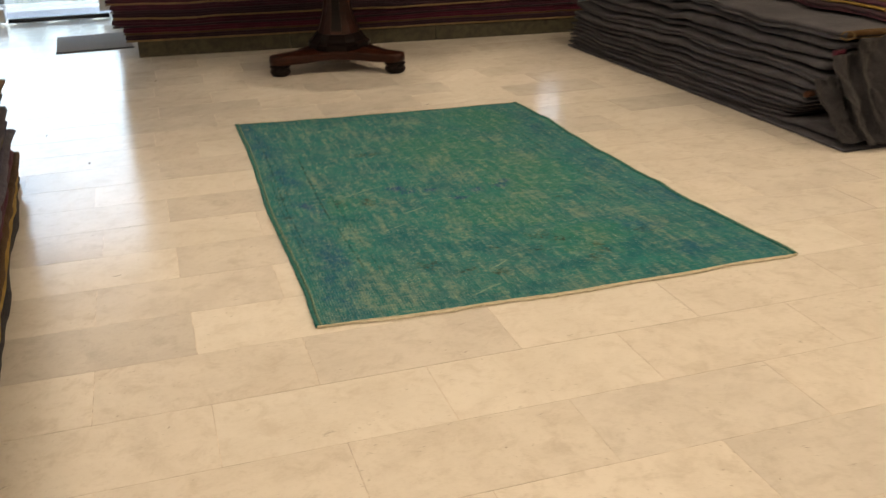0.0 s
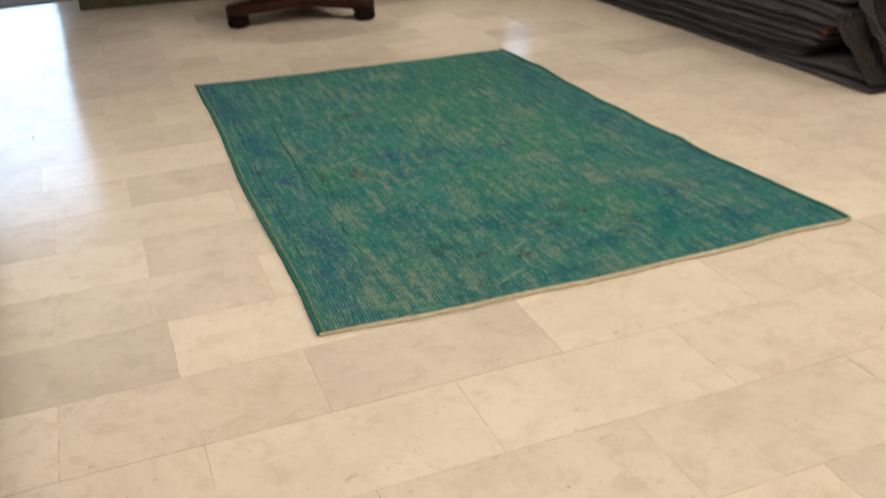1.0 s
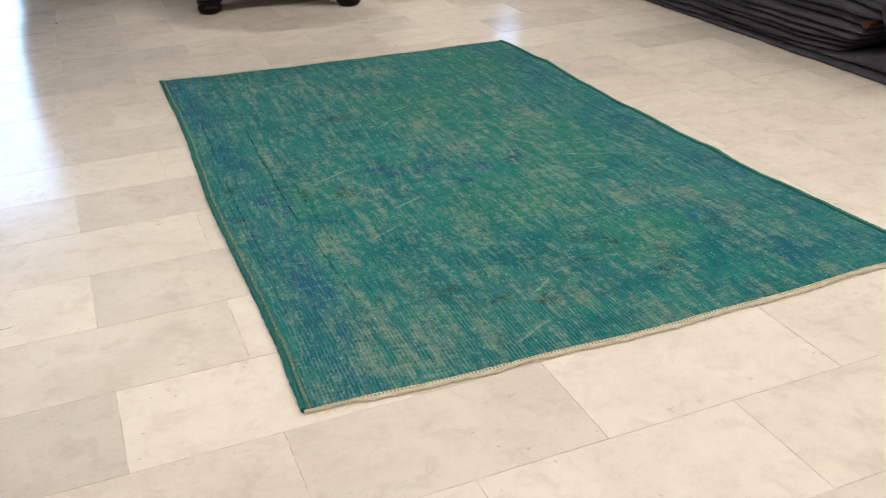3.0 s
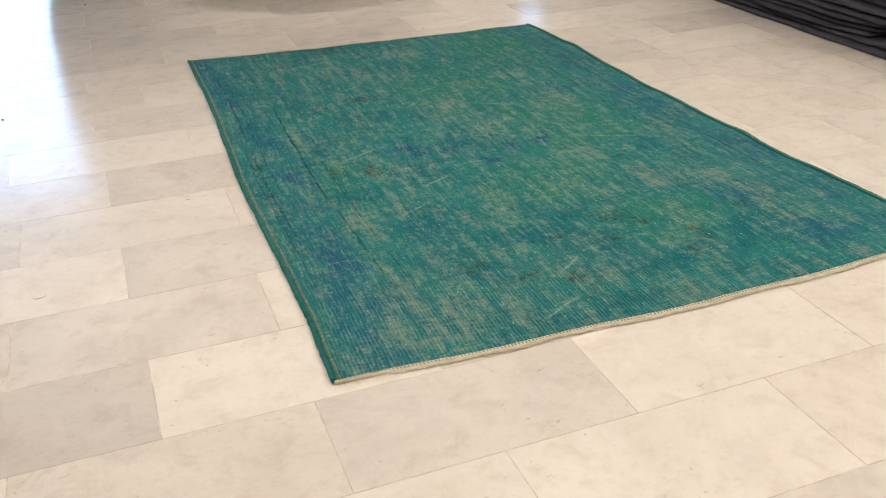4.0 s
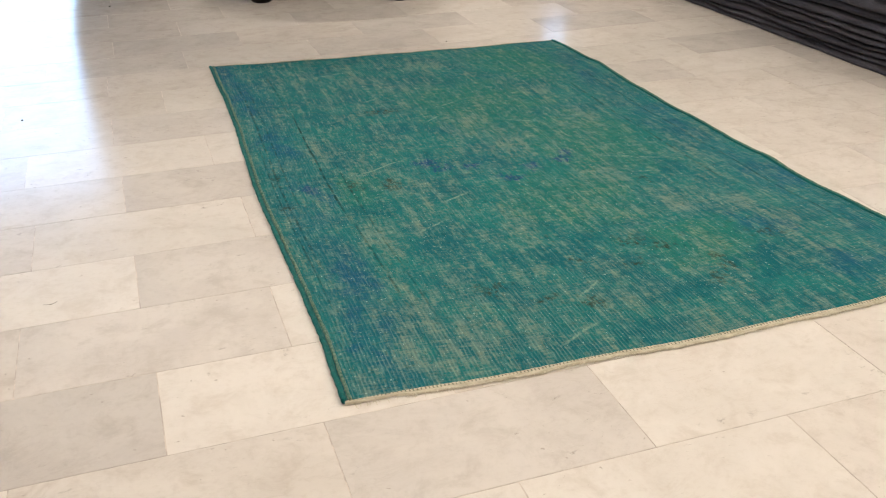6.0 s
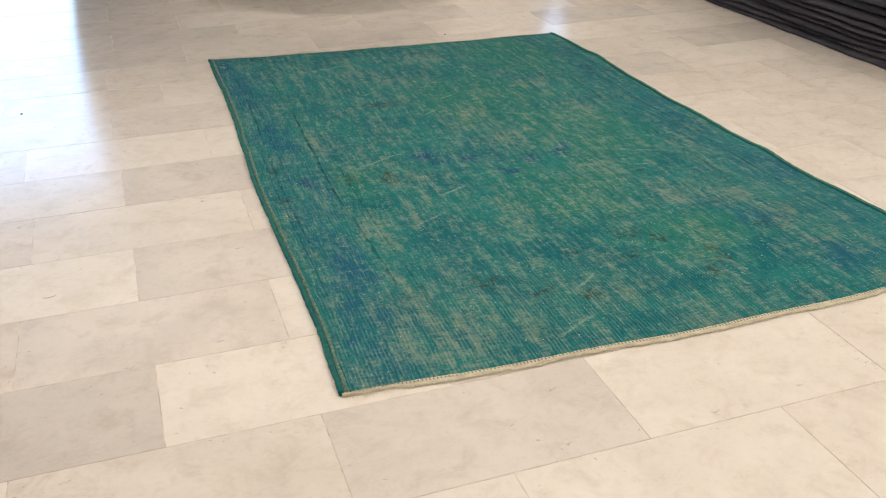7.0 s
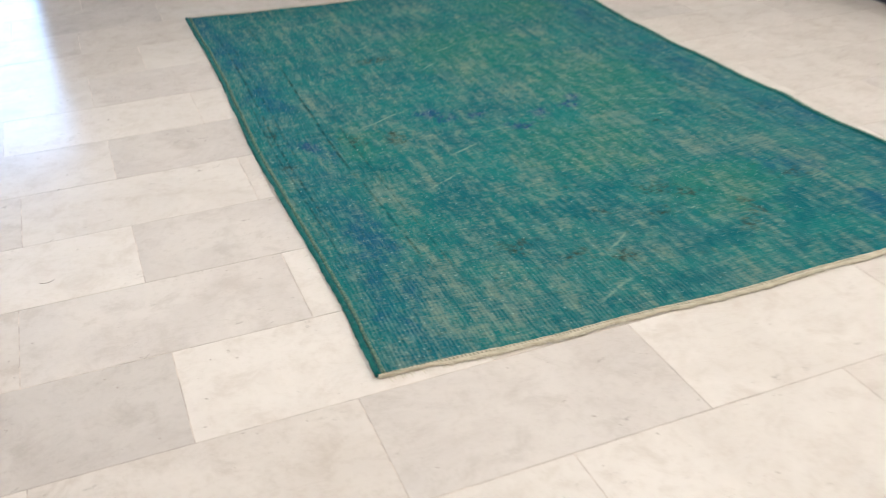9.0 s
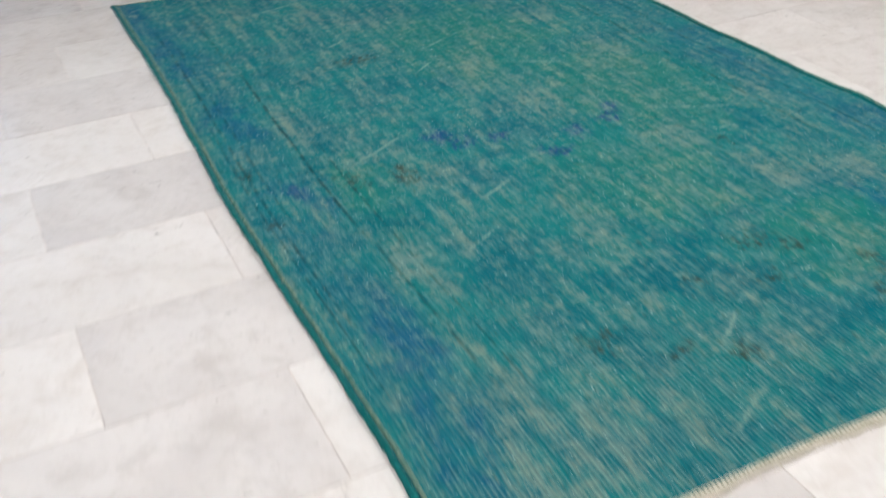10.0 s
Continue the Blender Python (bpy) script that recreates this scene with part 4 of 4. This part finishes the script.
def draped(name, x0, x1, top_y, top_z, foot_y, foot_z, folds, depth, lean, seed, mt, label):
    """A loose blanket end that slumps over the pile's end to the floor in deep folds."""
    t = thing(name, ((x0 + x1) / 2, foot_y, 0), label, "blanket", "pile of grey blankets")
    base = t.matrix_world.translation.copy()
    bm = bmesh.new()
    nx, nz = 96, 48
    rows = []
    for j in range(nz + 1):
        f = j / nz
        row = []
        for i in range(nx + 1):
            g = i / nx
            x = x0 + (x1 - x0) * g + 0.03 * f * math.sin(3 * g + seed)
            fall = f ** 1.5
            y = top_y + (foot_y - top_y) * fall - 0.03 * math.sin(math.pi * f)
            z = top_z + (foot_z - top_z) * (f ** 0.8)
            ph = folds * 2 * math.pi * g + 1.7 * f + seed + 1.4 * n1(g * 3, f * 2, seed)
            amp = depth * (0.25 + 0.75 * math.sin(math.pi * min(1, f * 0.85 + 0.1)))
            y -= amp * (abs(math.sin(ph / 2)) ** 0.6 * 2 - 1.0)
            x += lean * f * f
            z += 0.020 * n1(g * 7, f * 6, seed) * (1 - f)
            x += 0.020 * n1(g * 9, f * 5, seed + 4)
            y += 0.022 * (abs(n1(g * 7, f * 4, seed)) - 0.2) + 0.012 * (abs(n1(g * 17, f * 11, seed + 2)) - 0.2) + 0.004 * n1(g * 34, f * 20, seed)
            row.append(bm.verts.new(Vector((x, y, max(0.004, z))) - base))
        rows.append(row)
    for a, b in zip(rows, rows[1:]):
        for i in range(nx):
            bm.faces.new((a[i], a[i + 1], b[i + 1], b[i]))
    made = bmesh.ops.extrude_face_region(bm, geom=list(bm.faces))
    for v in made["geom"]:
        if isinstance(v, bmesh.types.BMVert):
            v.co.y += 0.012
    part("cloth", bm, mt, t)
    return t


# first two: darker wool than the pile, shade on these ends put into colour
draped("slumped_blanket", 2.765, 3.05, 1.53, 0.31, 1.30, 0.040, 1.7, 0.040, 0.0, 0.4, WOOL_DARK, "charcoal wool blanket slumped in loose folds over the lowest layers, its colour darkened as if shaded")
draped("slumped_blanket", 2.815, 3.30, 1.49, 0.43, 1.25, 0.035, 2.6, 0.050, 0.05, 2.3, WOOL_DARK, "charcoal wool blanket hanging loosely over the pile's end, its colour darkened as if shaded")
draped("slumped_blanket", 2.93, 3.95, 1.455, 0.505, 1.24, 0.03, 3.0, 0.025, 0.08, 4.1, WOOL_BLACK, "blackish blanket hanging in broad folds over the pile's end")

# hem of a folded layer and a pale cloth corner showing between the blankets
for at, mt, label in (((2.830, 1.650, 0.205), WOOL_RUST, "rust lining corner showing at a blanket's fold"), ((2.86, 1.515, 0.432), WOOL_RED, "madder red lining corner showing at a blanket's fold"), ((2.865, 4.40, 0.335), WOOL_BLUE, "pale blue cloth corner poking out of the pile")):
    tuck = thing("cloth_corner", at, label, "cloth", "corners between the blankets")
    bm = bmesh.new()
    box(bm, -0.010, 0.05, -0.014, 0.02, -0.013, 0.013, bevel=0.006)
    for v in bm.verts:
        v.co.z += 0.010 * math.sin(v.co.x * 60) + 0.006 * n1(v.co.y * 50, v.co.x * 40)
    part("fold", bm, mt, tuck)

# rolled mouth of the upper blanket's end with its brown lining and stitched hem
hem = thing("blanket_hem", (2.99, 1.490, 0.520), "brown lined blanket end with ochre stitched hem", "blanket", "pile of grey blankets")
part("lining", tube([(-0.10, 0.0, 0.0), (0.0, -0.008, 0.006), (0.2, -0.012, 0.0), (0.5, -0.02, -0.012), (0.9, -0.02, -0.02)], 0.016, 10, 0.2), WOOL_BROWN, hem)
part("stitched_hem", tube([(-0.105, -0.014, 0.018), (0.0, -0.024, 0.024), (0.2, -0.030, 0.018), (0.5, -0.038, 0.006), (0.9, -0.038, -0.002)], 0.0026, 6, 0.9), WOOL_HEM, hem, "ochre stitched hem")
part("stitched_hem", tube([(-0.105, -0.014, -0.018), (0.0, -0.024, -0.014), (0.2, -0.030, -0.020), (0.5, -0.038, -0.03), (0.9, -0.038, -0.04)], 0.0026, 6, 0.9), WOOL_HEM, hem, "ochre stitched hem")
part("rolled_mouth", tube([(-0.115 + 0.030 * math.cos(0.5 * k), -0.02 - 0.012 * math.cos(0.5 * k), 0.021 * math.sin(0.5 * k)) for k in range(14)], 0.0034, 6, 0.7), WOOL_HEM, hem, "ochre stitched rim")


# dark rugs folded on a low board against the front of the shop
P0, P1 = Vector((-0.40, 5.38)), Vector((3.08, 5.005))
RUN = (P1 - P0).normalized()
INTO = Vector((-RUN.y, RUN.x))
plinth = thing("low_plinth", (1.3, 5.5, 0), "low dark olive board plinth under stacked rugs", "plinth")
for x0, x1 in ((0.0, 1.163), (1.167, 2.343), (2.347, 3.62)):
    bm = bmesh.new()
    box(bm, x0, x1, 0.0, 1.0, 0.0, 0.118, bevel=0.005)
    for v in bm.verts:
        q = P0 + RUN * v.co.x + INTO * v.co.y
        v.co = Vector((q.x - 1.3, q.y - 5.5, v.co.z))
    part("board", bm, PLINTH, plinth, smooth=False)

STACK = [(WOOL_AUBERGINE, WOOL_TAN), (WOOL_RED, WOOL_BROWN), (WOOL_PLUM, WOOL_AUBERGINE), (WOOL_AUBERGINE, WOOL_TAN), (WOOL_PLUM, WOOL_AUBERGINE), (WOOL_PLUM, WOOL_TAN), (WOOL_NAVY, WOOL_PLUM), (WOOL_AUBERGINE, WOOL_BROWN), (WOOL_RED, WOOL_TAN), (WOOL_NAVY, WOOL_PLUM), (WOOL_PLUM, WOOL_AUBERGINE), (WOOL_AUBERGINE, WOOL_TAN), (WOOL_RED, WOOL_BROWN), (WOOL_OLIVE, WOOL_TAN), (WOOL_PLUM, WOOL_GOLD), (WOOL_NAVY, WOOL_TAN), (WOOL_RED, WOOL_TAN), (WOOL_AUBERGINE, WOOL_GOLD), (WOOL_PLUM, WOOL_TAN)]
COLOUR = {WOOL_AUBERGINE: "aubergine", WOOL_OLIVE: "olive", WOOL_PLUM: "plum", WOOL_RED: "madder red", WOOL_DARK: "dark brown", WOOL_NAVY: "navy", WOOL_GOLD: "ochre", WOOL_TAN: "tan", WOOL_BROWN: "brown"}
specs = [(0.046 + 0.016 * ((k * 7) % 5) / 4, 0.12) for k in range(len(STACK))]
stack_z = heights(specs, 0.16, 21.0)
for k, (mt, edge) in enumerate(STACK):
    start = -0.08 - 0.030 * min(k, 3) + 0.025 * math.sin(k * 2.3)
    run = (3.72 if k < 7 else 2.55) + 0.05 * math.sin(k * 1.9)

    def place(s, d, z, start=start):
        q = P0 + RUN * (s + start) + INTO * d
        return (q.x, q.y, z)

    folded("folded_rug", place, run, 1.0, lambda s, k=k: stack_z[k](s) + 0.0008, lambda s, k=k: stack_z[k + 1](s) - 0.0008,
           lambda s, k=k: 0.012 * n1(s * 1.3, k * 2.0) - 0.012 + 0.014 * math.sin(k * 1.3), 2, mt,
           f"{COLOUR[mt]} wool rug with {COLOUR[edge]} edge folded in a stack", "folded rug", "stack of dark rugs", seed=100 + k, edging=(edge, 0.24, f"{COLOUR[edge]} bound edge"))


# colourful rugs piled beside the walkway
LEFT = [(WOOL_DARK, 0.030, "dark brown"), (WOOL_BROWN, 0.028, "brown"), (WOOL_GOLD, 0.048, "ochre yellow"), (WOOL_BROWN, 0.030, "brown"), (WOOL_RED, 0.040, "madder red"), (WOOL_PLUM, 0.045, "plum"), (WOOL_SLATE, 0.050, "slate blue"), (WOOL_NAVY, 0.040, "navy"), (WOOL_OLIVE, 0.035, "olive"), (WOOL_SLATE, 0.045, "slate grey"), (WOOL_DARK, 0.045, "dark brown"), (WOOL_CORAL, 0.035, "coral red"), (WOOL_BROWN, 0.026, "faded brown")]
left_z = heights([(th, 0.0) for _, th, _ in LEFT], 0.2, 33.0)
for k, (mt, th, colour) in enumerate(LEFT):
    far = 2.34 - 0.012 * k + 0.05 * math.sin(k * 2.7)

    def place(s, d, z, far=far):
        y = far - s
        return (-0.962 + 0.110 * (2.3 - y) / 1.8 - d + 0.01 * z, y, z)

    pile = folded("folded_rug", place, far + 0.9, 0.9, lambda s, k=k: left_z[k](s) + 0.0008, lambda s, k=k: left_z[k + 1](s) - 0.0008,
           lambda s, k=k: 0.012 * n1(s * 2.0, k * 2.7) + 0.012 * (1 + math.sin(k * 1.9)), 1, mt,
           f"{colour} wool rug folded in a colourful pile", "folded rug", "pile of coloured rugs", seed=200 + k)
    if k in (2, 6, 9, 12):
        # frayed warp threads along the far end
        rnd = random.Random(500 + k)
        base = pile.matrix_world.translation
        threads = bmesh.new()
        for i in range(46):
            d = 0.012 + 0.010 * i + rnd.uniform(-0.003, 0.003)
            z = left_z[k](0.0) + th * rnd.uniform(0.3, 0.8)
            p = Vector(place(0.004, d, z)) - base
            reach, droop = rnd.uniform(0.012, 0.028), rnd.uniform(0.0, 0.008)
            strand = tube([p, p + Vector((rnd.uniform(-0.003, 0.003), reach * 0.6, -0.3 * droop)), p + Vector((rnd.uniform(-0.006, 0.006), reach, -droop))], 0.0016, 5)
            copied = bpy.data.meshes.new("threads")
            strand.to_mesh(copied)
            strand.free()
            threads.from_mesh(copied)
            bpy.data.meshes.remove(copied)
        part("frayed_end", threads, mt, pile, "frayed warp threads")


# ---- outside the glass: raised bed with dry plants ----
bed = thing("planting_bed", (-2.0, 10.20, -0.03), "low concrete planting bed with bare soil outside the shop", "planting bed")
part("kerb", boxed(-4.0, 4.0, -0.9, -0.78, 0.0, 0.035, bevel=0.01), PAVING, bed)
part("soil", boxed(-4.0, 4.0, -0.78, 2.5, 0.0, 0.028), SOIL, bed, smooth=False)


def grassy_plant(x, y, seed):
    rnd = random.Random(seed)
    t = thing("grass_clump", (x, y, -0.003), "dry yellowish green grass clump growing in a planting bed", "plant", "plants outside")
    for nm, mt, n, ln in (("blades", LEAF, 46, 0.75), ("dry_blades", LEAF_DRY, 40, 0.6)):
        bm = bmesh.new()
        for _ in range(n):
            a, tilt, length = rnd.uniform(0, 6.283), rnd.uniform(0.1, 0.9), ln * rnd.uniform(0.5, 1.2)
            d = Vector((math.cos(a), math.sin(a), 0))
            w = Vector((-d.y, d.x, 0)) * 0.010
            p0 = d * rnd.uniform(0, 0.12)
            prev = None
            for s in range(5):
                f = s / 4
                c = p0 + d * (tilt * length * f ** 1.6) + Vector((0, 0, length * (f - 0.35 * tilt * f * f)))
                pair = (bm.verts.new(c - w * (1 - 0.85 * f)), bm.verts.new(c + w * (1 - 0.85 * f)))
                if prev:
                    bm.faces.new((prev[0], prev[1], pair[1], pair[0]))
                prev = pair
        part(nm, bm, mt, t)


for i in range(16):
    grassy_plant(-4.3 + 0.24 * i + 0.08 * math.sin(i * 3.0), 9.47 + 0.05 * math.sin(i * 1.7), 300 + i)


# ---- crumbs and a thread lying on the marble ----
for x, y, r in ((-0.924, 3.153, 0.006), (-0.680, 2.508, 0.005), (1.221, 3.017, 0.004), (-0.309, 4.41, 0.006)):
    c = thing("crumb", (x, y, 0), "tiny dark crumb of lint on the marble floor", "crumb", "crumbs on the floor")
    bm = bmesh.new()
    bmesh.ops.create_icosphere(bm, subdivisions=2, radius=r)
    for v in bm.verts:
        v.co *= 1 + 0.35 * n1(*(v.co * 300))
        v.co.z = 0.45 * v.co.z + 0.0022
    part("lint", bm, WOOL_DARK, c)
th = thing("loose_thread", (-0.56, 1.0, 0), "short curled brown thread lying on the marble floor", "thread")
part("strand", tube([(0.0, 0.0, 0.001), (0.010, -0.005, 0.0013), (0.020, -0.005, 0.0016), (0.030, 0.0, 0.0013), (0.032, 0.007, 0.001)], 0.0005, 5), WOOL_OLIVE, th)


# ---- floor tiles ----
ROW_SHIFT = {-2: 0.012, -1: -0.295, 0: 0.0, 1: -0.312, 2: -0.008, 3: -0.33, 4: 0.004, 5: -0.34, 6: -0.041, 7: -0.357, 8: -0.15, 9: -0.36}
GREY = {(7, 3), (0, 0), (1, -1), (3, 0), (5, 0), (7, 0), (7, 1), (8, 4), (2, 3), (-2, 1), (10, 3), (11, 0), (9, 6), (3, 4), (12, 1), (-3, 2), (2, -1)}
WHITE = {(8, 3), (1, 3), (2, 0), (1, 0), (0, 1), (6, -1), (6, -2), (5, -1), (3, -1), (-1, 1), (-1, 0), (4, -1), (9, 3), (2, 2)}


def slab():
    """One marble slab, sawn square."""
    bm = bmesh.new()
    box(bm, 0.0013, 0.5987, 0.0013, 0.2987, -0.012, 0.0)
    bmesh.ops.recalc_face_normals(bm, faces=bm.faces)
    return bm


slabs = {}
for key, m in (("cream", MARBLE_CREAM), ("white", MARBLE_WHITE), ("grey", MARBLE_GREY), ("smoke", MARBLE_SMOKE)):
    one = slab()
    me = bpy.data.meshes.new("tile")
    one.to_mesh(me)
    one.free()
    me.materials.append(m)
    slabs[key] = me

rng = random.Random(5)
rest = {"cream": [], "white": [], "grey": []}  # slabs out of reach
for r in range(-17, 27):
    shift = ROW_SHIFT.get(r, (0.0 if r % 2 == 0 else -0.31) + rng.uniform(-0.02, 0.02))
    for c in range(-5, 10):
        x, y = shift + 0.6 * c, 0.3 * r
        pick = rng.random()
        tone = "smoke" if (r, c) == (1, -1) else "grey" if (r, c) in GREY else "white" if (r, c) in WHITE else "cream" if (r, c) in ((3, 3), (4, 3)) else "grey" if pick < 0.10 else "white" if pick < 0.45 else "cream"
        if -3 <= r <= 21 and -1.9 < x < 3.6:
            t = new("tile", slabs[tone])
            t.location = (x, y, rng.uniform(-0.0004, 0.0004))
            t.parent = floor
        elif x > ROOM_X0 - 0.7 and x < ROOM_X1:
            rest[tone].append((x, y))
for tone, places in rest.items():
    verts, faces = [], []
    for x, y in places:
        k = len(verts)
        x0, x1 = max(x + 0.0015, ROOM_X0), min(x + 0.5985, ROOM_X1)
        verts += [(x0, y + 0.0015, 0), (x1, y + 0.0015, 0), (x1, y + 0.2985, 0), (x0, y + 0.2985, 0)]
        verts += [(v[0], v[1], -0.012) for v in verts[k:k + 4]]
        faces += [(k, k + 1, k + 2, k + 3), (k, k + 4, k + 5, k + 1), (k + 1, k + 5, k + 6, k + 2), (k + 2, k + 6, k + 7, k + 3), (k + 3, k + 7, k + 4, k)]
    me = bpy.data.meshes.new("tiles")
    me.from_pydata(verts, [], faces)
    me.materials.append(slabs[tone].materials[0])
    ob = new("tiles", me)
    ob.parent = floor
    ob["kind"] = "stuff"
